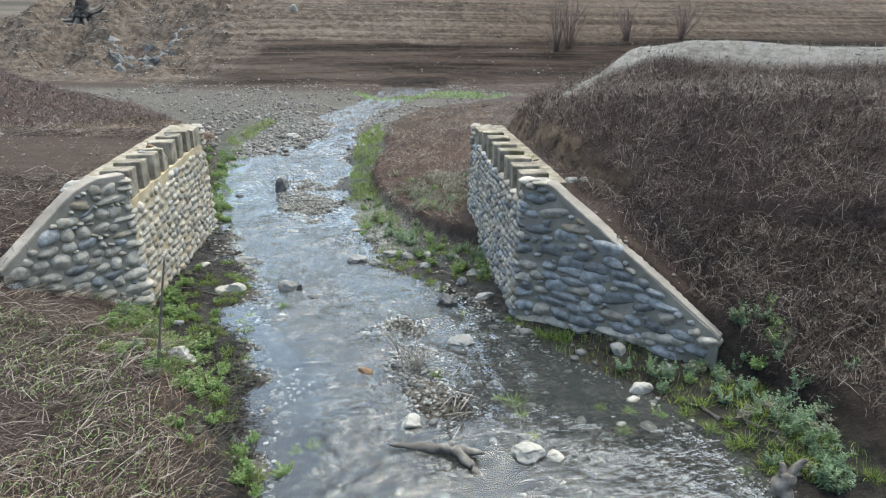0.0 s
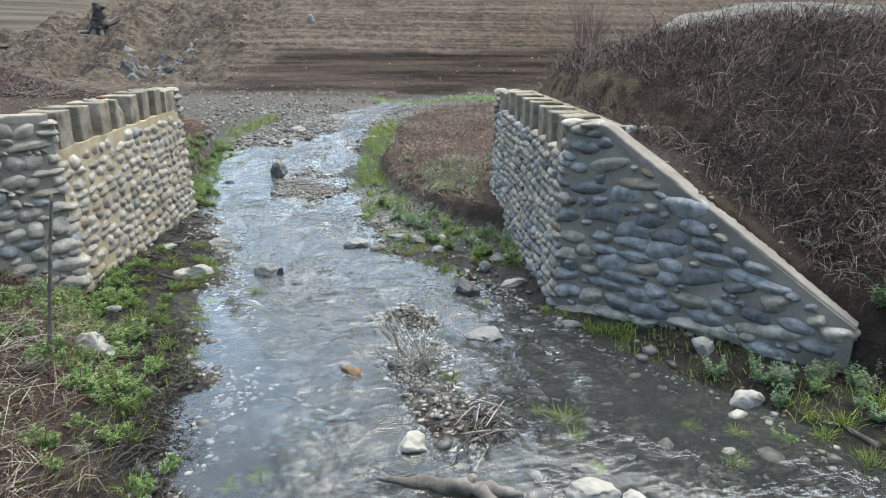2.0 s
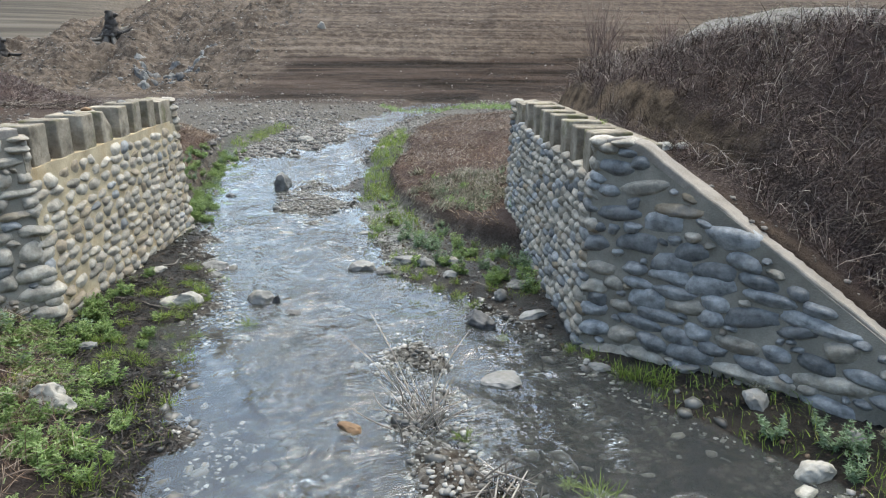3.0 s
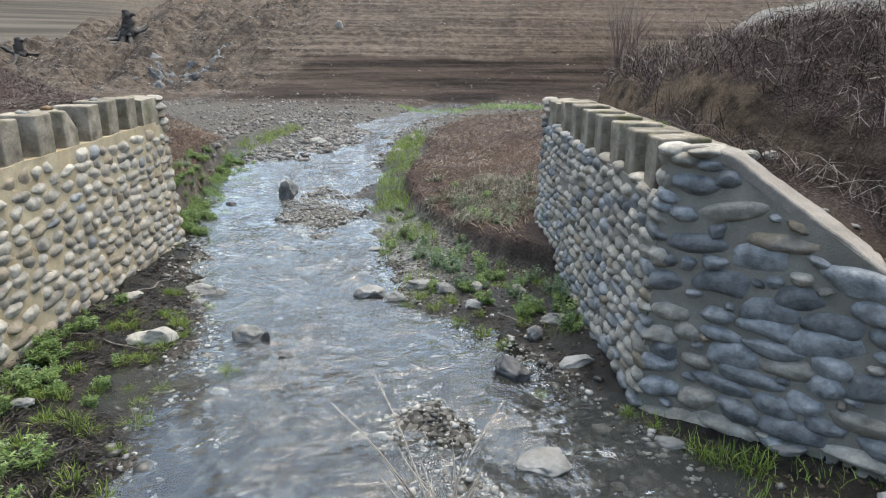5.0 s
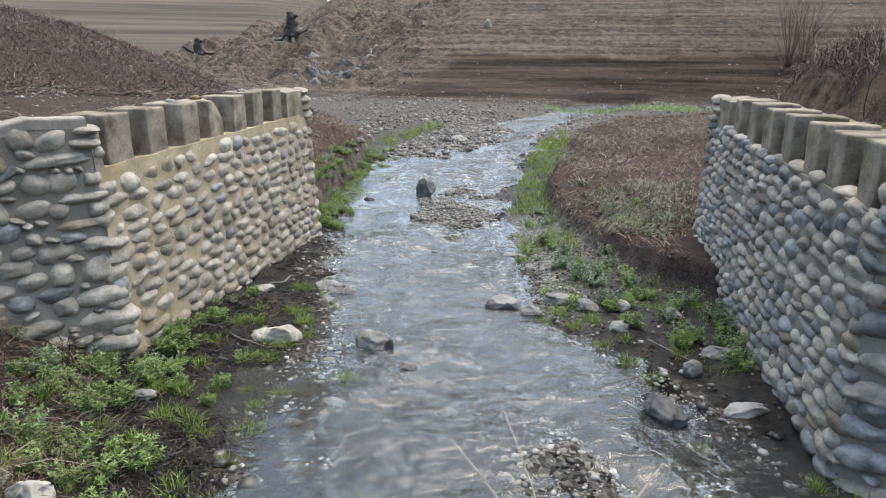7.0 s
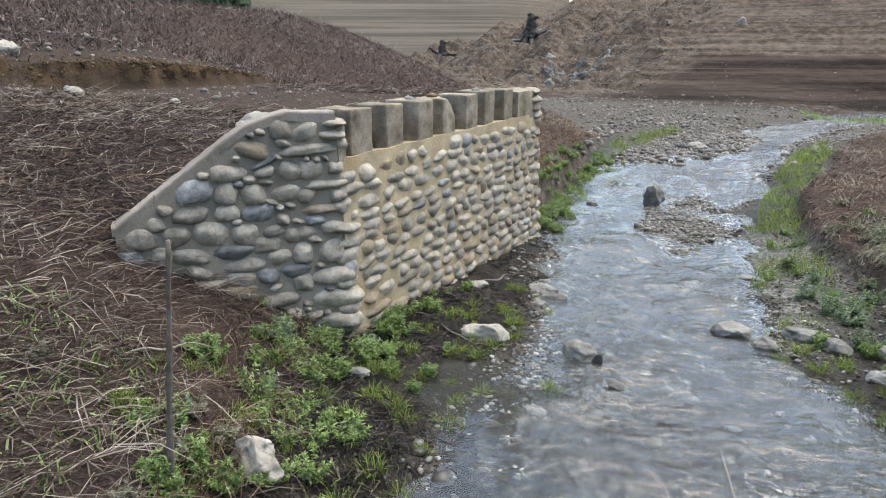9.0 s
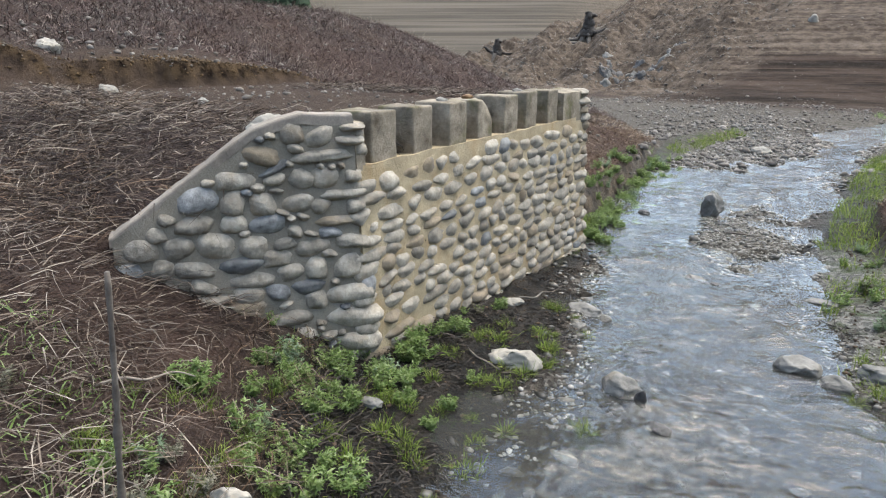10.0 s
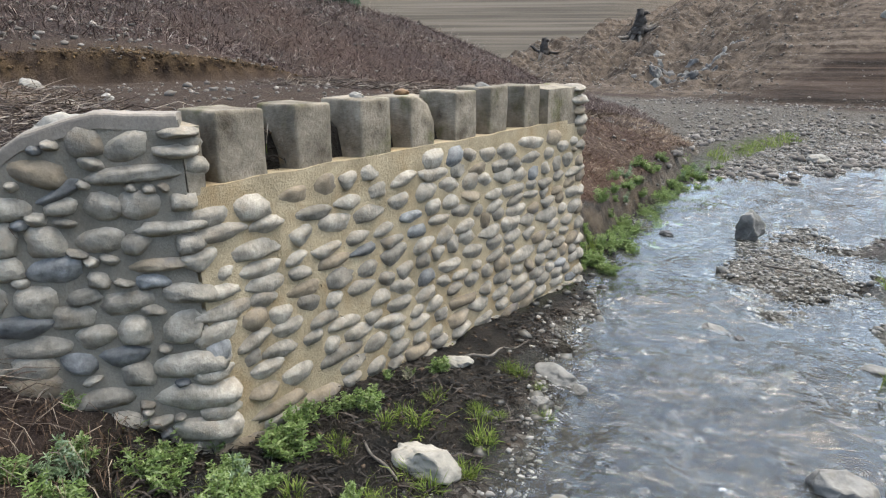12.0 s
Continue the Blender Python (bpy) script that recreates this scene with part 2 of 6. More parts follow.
    dry = np.maximum(dry, onr * step(dr, 0.05, 0.3))
    kind["road"] = (0.9 * np.exp(-((over - 0.75) / 0.3) ** 2) * step(over, 0.1, 0.4) + step(rise + 0.12 * n1, 0.45, 0.65)) * onr * (0.85 + 0.3 * n1)
    held_r = onr * step(-ds, -0.12, 0.12) * step(y, 7.3, 7.9) * step(15 - y, 0, 1)
    kind["bare"] = np.maximum(kind["bare"], 0.85 * held_r * step(0.46 - dr + 0.2 * n2, 0, 0.25))
    kind["bare"] = np.maximum(kind["bare"], 0.8 * onr * step(0.8 - np.hypot((x - 1.55) / 0.5, (y - 9.6) / 0.9) + 0.4 * n2, 0, 0.3))
    kind["scarp"] = onr * step(ds, -0.08, 0.05) * step(0.2 + 0.3 * n1 + 0.2 * n2 - ds, 0, 0.14) * step(y, 8.6, 9.4) * step(17 - y, 0, 2)
    kind["scarp"] = np.maximum(kind["scarp"], 0.9 * onl * step(dl + 0.2 * n1, -0.06, 0.0) * step(0.16 - dl - 0.2 * n1, 0, 0.08) * step(y, 13.4, 14.2) * step(25 - y, 0, 3))
    # mask of a strip below the rim, where a hollow's shade is painted
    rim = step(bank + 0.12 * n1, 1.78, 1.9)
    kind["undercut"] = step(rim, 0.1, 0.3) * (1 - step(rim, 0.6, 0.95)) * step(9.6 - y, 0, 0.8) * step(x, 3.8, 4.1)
    kind["green"] = np.clip(step(-inside + 0.25 * n1, 0.05, 0.5) * (1 - on) * (1 - onl) * (1 - onr) * step(y, 11.5, 13) * step(30 - y, 0, 6) * step(1.5 + inside, 0, 0.6) * 1.0, 0, 1)
    kind["green"] = np.maximum(kind["green"], 0.8 * step(1 - np.hypot((x + 1.5) / 5.5, (y - 41) / 3.2) + 0.3 * n1, 0, 0.4))
    kind["red"] = np.clip(step(rough_noise(x, y, 3.3, 9), 0.0, 0.5) * dry, 0, 1) * np.where(x > 1.2, 0.15, np.where(x < -9, 0.35, 1.0)) * step(y, 3, 12)
    kind["red"] = np.maximum(kind["red"], 0.55 * dry * step(y, 13, 14.5) * (1 - step(y, 24, 32)) * (x < 1.2) * (x > -9))

    # the far slope, worn into steps by the falling water line
    dh, _ = beside(x, y, HILL)
    dh = -dh
    up = np.interp(dh, [-40, 0, 6, 12, 18, 40, 55, 120, 300], [0, 0, 0.9, 2.9, 5.6, 12.5, 16, 24, 45])
    spur = step(-x, 16, 24) * step(dh, 0, 6)
    up = up + spur * (1.1 * waves(x * 1.0 + y * 0.3, y * 0.25, 2.9, 4) + 1.0 * rough_noise(x, y, 1.5, 8) + 0.35 * rough_noise(x, y, 0.6, 18)) + 0.12 * rough_noise(x, y, 1.7, 6) * step(dh, 0, 3)
    treads = up + 0.035 * np.sin(up * 9.0 + 1.5 * waves(x, y, 12, 3))
    hill = np.maximum(treads, 0) * step(dh, 0, 1.5)
    z = z + hill
    r = np.hypot(x, y)
    z = z + np.clip(r - 150, 0, 180) * 0.42 * (1 - step(dh, 0, 25))
    kind["scree"] = step(dh + 1.2 * n1, -0.5, 1.0)
    kind["spur"] = spur
    kind["umber"] = step(x + 3 * n1, -14, 6) * step(dh, 0, 3)
    kind["band"] = step(dh, 0, 1.5) * (1 - step(up + 0.25 * n1, 2.9, 3.4)) * (1 - step(-x + 1.2 * n1 + 0.9 * up, 18, 21))
    kind["pale"] = step(r, 120, 150) * (1 - step(dh, 0, 25))
    kind["gravel"] = kind["gravel"] * (1 - dry)
    kind["mud"] = mud * (1 - dry) * (1 - onr) * (1 - kind["scree"]) * step(25 - y, 0, 5)
    kind["bed"] = step(zw - z + 0.004, 0, 0.025) * (1 - dry) * step(30 - y, 0, 3)
    kind["dry"] = dry * (1 - kind["scree"]) * (1 - step(kind["road"], 0.2, 0.6))
    return z, kind


def ground_z(x, y):
    return float(land(np.array([x]), np.array([y]))[0][0])


def lines(stops):
    """Grid lines: from stop to stop in steps of the given size."""
    out = []
    for (a, b, size) in stops:
        out.extend(np.linspace(a, b, max(2, round((b - a) / size)), endpoint=False))
    return np.array(out + [stops[-1][1]])


def sheet(name, xs, ys, heights):
    X, Y = np.meshgrid(xs, ys)
    Z = heights(X, Y)
    kinds = {}
    if isinstance(Z, tuple):
        Z, kinds = Z
    w, h = len(xs), len(ys)
    a = (np.arange(h - 1)[:, None] * w + np.arange(w - 1)).ravel()
    faces = np.stack([a, a + 1, a + w + 1, a + w], 1)
    me = bpy.data.meshes.new(name)
    me.from_pydata(np.stack([X.ravel(), Y.ravel(), Z.ravel()], 1).tolist(), [], faces.tolist())
    for key, value in kinds.items():
        me.attributes.new(key, "FLOAT", "POINT").data.foreach_set("value", np.ascontiguousarray(value.ravel(), dtype=np.float32))
    me.polygons.foreach_set("use_smooth", np.ones(len(faces), dtype=bool))
    ob = new(name, me)
    return ob


def ground_material():
    m, t, b = nodes_of("ground_soil")
    coords = t.nodes.new("ShaderNodeNewGeometry").outputs["Position"]

    def kind(name):
        n = t.nodes.new("ShaderNodeAttribute")
        n.attribute_name = name
        return n.outputs["Fac"]

    wide, mid, fine = noise_of(t, coords, 0.6, 5), noise_of(t, coords, 4.0, 6, 0.65), noise_of(t, coords, 42.0, 6, 0.7)
    soil = ramp_of(t, mid, [(0.3, (0.045, 0.032, 0.026)), (0.7, (0.10, 0.075, 0.06))])
    dry = mixed(t, span(t, fine, 0.42, 0.68), (0.045, 0.033, 0.029), (0.18, 0.145, 0.125))
    dry = mixed(t, span(t, wide, 0.4, 0.65), dry, mixed(t, fine, (0.038, 0.027, 0.025), (0.12, 0.088, 0.078)))
    red = mixed(t, fine, (0.05, 0.027, 0.019), (0.2, 0.11, 0.072))
    dry = mixed(t, maths(t, "MULTIPLY", kind("red"), 0.6), dry, red)
    colour = mixed(t, kind("dry"), soil, dry)
    mud = mixed(t, span(t, mid, 0.4, 0.6), (0.009, 0.008, 0.007), (0.04, 0.033, 0.026))
    colour = mixed(t, kind("mud"), colour, mud)
    cells = add(t, "ShaderNodeTexVoronoi", Scale=26.0)
    t.links.new(coords, cells.inputs["Vector"])
    stones = ramp_of(t, cells.outputs["Color"], [(0.1, (0.022, 0.02, 0.018)), (0.5, (0.145, 0.136, 0.12)), (0.9, (0.38, 0.362, 0.325))])
    stones = mixed(t, span(t, mid, 0.5, 0.7), stones, (0.14, 0.122, 0.098))
    away = t.nodes.new("ShaderNodeSeparateXYZ")
    t.links.new(coords, away.inputs[0])
    silt = maths(t, "MULTIPLY", span(t, away.outputs[1], 19.0, 24.0), 0.5)
    stones = mixed(t, silt, stones, mixed(t, mid, (0.06, 0.052, 0.043), (0.14, 0.122, 0.1)))
    colour = mixed(t, kind("gravel"), colour, stones)
    bare = mixed(t, mid, (0.04, 0.028, 0.021), (0.14, 0.103, 0.077))
    colour = mixed(t, kind("bare"), colour, bare)
    colour = mixed(t, kind("scarp"), colour, mixed(t, span(t, mid, 0.3, 0.66), (0.032, 0.023, 0.016), (0.2, 0.149, 0.103)))
    # shade of the hollow below the rim, put in as near-black soil colour
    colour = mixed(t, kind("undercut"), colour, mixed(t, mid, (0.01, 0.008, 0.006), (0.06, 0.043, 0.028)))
    # ochre soil; the ramp's dark end paints shaded holes in the cut
    colour = mixed(t, kind("ochre"), colour, mixed(t, span(t, mid, 0.35, 0.62), (0.014, 0.009, 0.007), (0.115, 0.078, 0.045)))
    road = mixed(t, span(t, mid, 0.35, 0.65), mixed(t, fine, (0.12, 0.11, 0.09), (0.3, 0.28, 0.25)), mixed(t, fine, (0.24, 0.22, 0.20), (0.44, 0.41, 0.38)))
    colour = mixed(t, kind("road"), colour, road)
    green = mixed(t, mid, (0.03, 0.045, 0.014), (0.075, 0.11, 0.03))
    colour = mixed(t, maths(t, "MULTIPLY", kind("green"), span(t, mid, 0.42, 0.7)), colour, green)
    # far slope: level strand lines over scree
    flat = t.nodes.new("ShaderNodeVectorMath")
    flat.operation = "MULTIPLY"
    flat.inputs[1].default_value = (0.05, 0.05, 3.2)
    t.links.new(coords, flat.inputs[0])
    strand = noise_of(t, flat.outputs[0], 1.0, 6, 0.7)
    scree = ramp_of(t, strand, [(0.3, (0.05, 0.038, 0.03)), (0.5, (0.1, 0.078, 0.061)), (0.68, (0.175, 0.146, 0.119))])
    chips = add(t, "ShaderNodeTexVoronoi", Scale=2.6)
    t.links.new(coords, chips.inputs["Vector"])
    scree = mixed(t, maths(t, "MULTIPLY", span(t, noise_of(t, coords, 3.1, 5, 0.7), 0.55, 0.72), 0.8), scree, (0.26, 0.24, 0.215))
    scree = mixed(t, maths(t, "MULTIPLY", kind("spur"), span(t, noise_of(t, coords, 0.35, 4), 0.4, 0.62)), scree, mixed(t, chips.outputs["Color"], (0.055, 0.041, 0.032), (0.3, 0.255, 0.212)))
    crumb = span(t, noise_of(t, coords, 1.7, 8, 0.75), 0.32, 0.7)
    scree = mixed(t, 0.75, scree, mixed(t, crumb, (0.03, 0.022, 0.017), (0.29, 0.247, 0.205)))
    # dark of gullies put into the colour as drawn-out streaks, apart from the relief
    gully_streaks = t.nodes.new("ShaderNodeVectorMath")
    gully_streaks.operation = "MULTIPLY"
    gully_streaks.inputs[1].default_value = (0.42, 0.1, 0.42)
    t.links.new(coords, gully_streaks.inputs[0])
    scree = mixed(t, maths(t, "MULTIPLY", span(t, noise_of(t, gully_streaks.outputs[0], 1.0, 5, 0.6), 0.52, 0.68), 0.5), scree, (0.045, 0.035, 0.029))
    scree = mixed(t, maths(t, "SUBTRACT", 0.34, maths(t, "MULTIPLY", kind("spur"), 0.26)), scree, ramp_of(t, strand, [(0.4, (0.03, 0.023, 0.019)), (0.5, (0.12, 0.1, 0.083)), (0.58, (0.23, 0.2, 0.17))]))
    scree = mixed(t, maths(t, "MULTIPLY", kind("band"), 0.86), scree, mixed(t, span(t, strand, 0.35, 0.65), (0.008, 0.006, 0.005), (0.085, 0.064, 0.053)))
    scree = mixed(t, maths(t, "MULTIPLY", kind("umber"), 0.7), scree, mixed(t, 1.0, scree, (0.66, 0.6, 0.56), "MULTIPLY"))
    scree = mixed(t, 1.0, scree, (0.92, 0.87, 0.825), "MULTIPLY")
    colour = mixed(t, kind("scree"), colour, scree)
    low = t.nodes.new("ShaderNodeVectorMath")
    low.operation = "MULTIPLY"
    low.inputs[1].default_value = (0.012, 0.012, 1.3)
    t.links.new(coords, low.inputs[0])
    pale = mixed(t, span(t, noise_of(t, low.outputs[0], 1.0, 5, 0.65), 0.35, 0.65), (0.085, 0.074, 0.06), (0.17, 0.149, 0.122))
    colour = mixed(t, kind("pale"), colour, pale)
    colour = mixed(t, kind("bed"), colour, mixed(t, 1.0, colour, mixed(t, span(t, noise_of(t, coords, 3.2, 5, 0.65), 0.38, 0.62), (0.07, 0.069, 0.064), (0.36, 0.35, 0.325)), "MULTIPLY"))
    colour = mixed(t, 1.0, colour, (0.7, 0.7, 0.7), "MULTIPLY")
    t.links.new(colour, b.inputs["Base Color"])
    b.inputs["Roughness"].default_value = 0.9
    wet = maths(t, "SUBTRACT", 0.92, maths(t, "MULTIPLY", kind("mud"), 0.4))
    t.links.new(wet, b.inputs["Roughness"])
    t.links.new(maths(t, "ADD", maths(t, "MULTIPLY", kind("mud"), 0.14), 0.06), b.inputs["Specular IOR Level"])
    bumped(t, b, maths(t, "ADD", maths(t, "MULTIPLY", mid, 2.0), fine), 0.9, 0.05)
    return m


xs = lines([(-420, -120, 14), (-120, -60, 3), (-60, -26, 0.4), (-26, -12, 0.3), (-12, -7, 0.12), (-7, 5.5, 0.06), (5.5, 9, 0.12), (9, 20, 0.4), (20, 60, 1.5), (60, 160, 6), (160, 420, 16)])
ys = lines([(-300, -60, 16), (-60, -8, 2), (-8, 3, 0.25), (3, 15, 0.06), (15, 20, 0.1), (20, 30, 0.2), (30, 48, 0.4), (48, 75, 0.22), (75, 120, 1.5), (120, 420, 7)])
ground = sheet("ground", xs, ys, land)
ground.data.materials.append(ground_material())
tagged(ground, "brown earth banks, grey gravel and stepped bare slope", "ground", kind="structure")


def water_material():
    m, t, b = nodes_of("stream_water")
    coords = t.nodes.new("ShaderNodeNewGeometry").outputs["Position"]
    flow = add(t, "ShaderNodeMapping", Scale=(1.05, 0.8, 1.0), Rotation=(0, 0, 0.15))
    t.links.new(coords, flow.inputs["Vector"])
    quick = t.nodes.new("ShaderNodeAttribute")
    quick.attribute_name = "flow"
    turn = add(t, "ShaderNodeMapping", Rotation=(0, 0, -0.47))
    t.links.new(coords, turn.inputs["Vector"])
    across = add(t, "ShaderNodeMapping", Scale=(0.75, 2.3, 1.0))
    t.links.new(turn.outputs[0], across.inputs["Vector"])
    crests = add(t, "ShaderNodeTexNoise", Scale=4.2, Detail=3.0, Roughness=0.5, Distortion=0.7)
    t.links.new(across.outputs[0], crests.inputs["Vector"])
    crease = maths(t, "ABSOLUTE", maths(t, "SUBTRACT", noise_of(t, flow.outputs[0], 5.0, 3, 0.55), 0.5))
    rise = maths(t, "MULTIPLY", noise_of(t, flow.outputs[0], 2.6, 3, 0.5), 0.07)
    rise = maths(t, "SUBTRACT", rise, maths(t, "MULTIPLY", crease, 0.05))
    rise = maths(t, "ADD", rise, maths(t, "ADD", maths(t, "MULTIPLY", crests.outputs["Fac"], 0.042), maths(t, "MULTIPLY", noise_of(t, flow.outputs[0], 17.0, 3, 0.55), 0.009)))
    bumped(t, b, maths(t, "MULTIPLY", rise, maths(t, "ADD", maths(t, "MULTIPLY", quick.outputs["Fac"], 0.9), 0.1)), 0.9, 1.0)
    foam = t.nodes.new("ShaderNodeAttribute")
    foam.attribute_name = "foam"
    white = maths(t, "MULTIPLY", foam.outputs["Fac"], span(t, noise_of(t, across.outputs[0], 15.0, 7, 0.75), 0.5, 0.72))
    t.links.new(mixed(t, white, (0.8, 0.85, 0.86), (0.6, 0.67, 0.72)), b.inputs["Base Color"])
    t.links.new(maths(t, "MULTIPLY", maths(t, "SUBTRACT", 1.0, white), 0.975), b.inputs["Transmission Weight"])
    t.links.new(maths(t, "ADD", maths(t, "MULTIPLY", white, 0.5), 0.01), b.inputs["Roughness"])
    b.inputs["IOR"].default_value = 1.47
    return m


RIFFLES = [(-1.08, 6.24, 0.24, 0.07, 1.0), (-0.96, 6.36, 0.07, 0.1, 1.0), (1.13, 7.03, 0.07, 0.28, 1.0), (0.97, 7.62, 0.08, 0.25, 0.95), (0.68, 8.15, 0.18, 0.1, 0.9), (0.4, 8.55, 0.16, 0.13, 0.8), (-1.75, 10.66, 0.22, 0.08, 0.9), (-1.95, 9.68, 0.09, 0.25, 0.85), (-2.12, 7.88, 0.12, 0.09, 0.8), (-2.1, 10.9, 0.22, 0.08, 0.9), (-1.58, 10.4, 0.2, 0.07, 0.85), (-1.63, 9.82, 0.2, 0.09, 0.85), (-2.42, 11.3, 0.24, 0.06, 0.8), (-2.72, 12.32, 0.3, 0.06, 0.8), (-3.02, 12.5, 0.12, 0.07, 0.8), (-4.97, 16.7, 0.25, 0.25, 0.8), (-0.52, 9.24, 0.1, 0.06, 0.6)]


def surface(x, y):
    z = lerp(y, WATER)
    flow = step(np.minimum(x - lerp(y, LEFT_EDGE), lerp(y, RIGHT_EDGE) - x) + 0.3 * rough_noise(x, y, 1.6, 1), -0.35, 0.2)
    flow = flow * (0.75 + 0.6 * waves(x * 1.3, y * 0.8, 0.9, 15) + 0.25 * waves(x, y, 0.35, 22))
    flow = flow * (1 - 0.93 * step(lerp(y, LEFT_EDGE) + 0.5 + 0.3 * rough_noise(x, y, 0.8, 19) - x, -0.1, 0.15) * step(9.3 - y, 0, 1))
    flow = flow * (1 - 0.75 * step(x - lerp(y, RIGHT_EDGE) + 1.0 + 0.3 * rough_noise(x, y, 0.8, 20), -0.9, 0.5) * step(9.4 - y, 0, 1.4))
    u, v = x * 0.8 - y * 0.6, x * 0.6 + y * 0.8
    ripple = 0.026 * waves(u * 0.9, v * 1.1, 0.55, 17) + 0.013 * waves(u, v * 1.1, 0.34, 11) + 0.008 * waves(x * 1.2 + 0.4 * y, y * 0.9, 0.19, 12) - 0.024 * np.abs(waves(v * 0.9, u * 1.2, 0.3, 13)) + 0.003 * waves(u - 0.3 * v, v, 0.11, 16)
    z = z + np.clip(flow, 0.06, 1.2) * ripple * lerp(y, [(5, 0.7), (9, 1.0), (12, 1.25)])
    foam = np.zeros_like(z)
    for fx, fy, rx, ry, strong in RIFFLES:
        near = strong * np.exp(-((x - fx) / rx) ** 2 - ((y - fy) / ry) ** 2)
        foam = np.maximum(foam, near)
        z = z + 0.025 * near * waves(x, y, 0.09, 14)
    return z, {"foam": foam, "flow": flow}


wx = lines([(-12, -6.8, 0.12), (-6.8, -4.2, 0.06), (-4.2, 3.7, 0.03), (3.7, 6, 0.2)])
wy = lines([(-58, -4, 2), (-4, 3, 0.3), (3, 12, 0.03), (12, 18, 0.05), (18, 26, 0.1), (26, 40, 0.25), (40, 58, 1.0)])
water = sheet("water", wx, wy, surface)
water.data.materials.append(water_material())
water.visible_shadow = False
tagged(water, "shallow rippling stream water with small white riffles", "water", kind="structure")


# ---- building helpers ----
def part(name, bm, material, parent=None, label="", smooth=False):
    me = bpy.data.meshes.new(name)
    bm.to_mesh(me)
    bm.free()
    if smooth:
        me.polygons.foreach_set("use_smooth", np.ones(len(me.polygons), dtype=bool))
    if material:
        me.materials.append(material)
    ob = new(name, me)
    ob.parent = parent
    if label:
        tagged(ob, label)
    return ob


def thing(name, at, label, category, group=""):
    ob = new(name)
    ob.empty_display_size = 0.1
    ob.location = at
    return tagged(ob, label, category, group)


def prism(outline, lo, hi, frame3, bm=None, cuts=1):
    """A solid: an outline in (a, b), drawn out from lo to hi along the third axis. frame3(a, b, c) gives the place."""
    bm = bm or bmesh.new()
    rings = []
    for n in range(cuts + 1):
        c = lo + (hi - lo) * n / cuts
        rings.append([bm.verts.new(frame3(a, b, c)) for a, b in outline])
    for one, two in zip(rings, rings[1:]):
        for i in range(len(outline)):
            j = (i + 1) % len(outline)
            bm.faces.new((one[i], one[j], two[j], two[i]))
    bm.faces.new(rings[0])
    bm.faces.new(rings[-1][::-1])
    bmesh.ops.recalc_face_normals(bm, faces=bm.faces)
    return bm


def worn(bm, amount, size, seed=0.0):
    for v in bm.verts:
        v.co += amount * noise.noise_vector((v.co + Vector((seed, 0, 0))) / size)
    return bm


# ---- cobbles: a few shapes, shared by all ----
cobble_grey = plain("cobble_grey", (0.15, 0.135, 0.11), (0.38, 0.345, 0.288), scale=9, grain=38, rough=0.85, bump=0.8, dist=0.012, vary=0.5, stain=(0.25, 0.21, 0.16), world_space=True)
cobble_blue = plain("cobble_blue_grey", (0.075, 0.077, 0.077), (0.245, 0.248, 0.244), scale=11, grain=45, rough=0.75, bump=0.7, dist=0.01, vary=0.75, stain=(0.2, 0.2, 0.195), world_space=True, specular=0.45)
cobble_tan = plain("cobble_tan", (0.145, 0.116, 0.08), (0.31, 0.255, 0.185), scale=7, grain=38, rough=0.88, bump=0.7, dist=0.01, vary=0.6, stain=(0.2, 0.18, 0.16), world_space=True)
mortar_tan = plain("mortar_tan", (0.25, 0.203, 0.128), (0.46, 0.378, 0.25), scale=3.2, grain=55, rough=0.92, bump=0.8, dist=0.015, vary=0.0, stain=(0.3, 0.22, 0.122), world_space=True)
mortar_grey = plain("mortar_grey", (0.12, 0.109, 0.088), (0.26, 0.237, 0.194), scale=2.2, grain=70, rough=0.92, bump=0.6, dist=0.012, vary=0.0, stain=(0.24, 0.21, 0.165), world_space=True)
concrete = plain("old_concrete", (0.085, 0.07, 0.05), (0.31, 0.268, 0.206), scale=5.0, grain=32, rough=0.93, bump=0.8, dist=0.015, vary=0.3, stain=(0.1, 0.094, 0.042), world_space=True)
coping_mat = plain("coping_concrete", (0.15, 0.13, 0.108), (0.3, 0.265, 0.225), scale=2.5, grain=60, rough=0.9, bump=0.4, dist=0.01, vary=0.1, stain=(0.21, 0.185, 0.15), world_space=True)


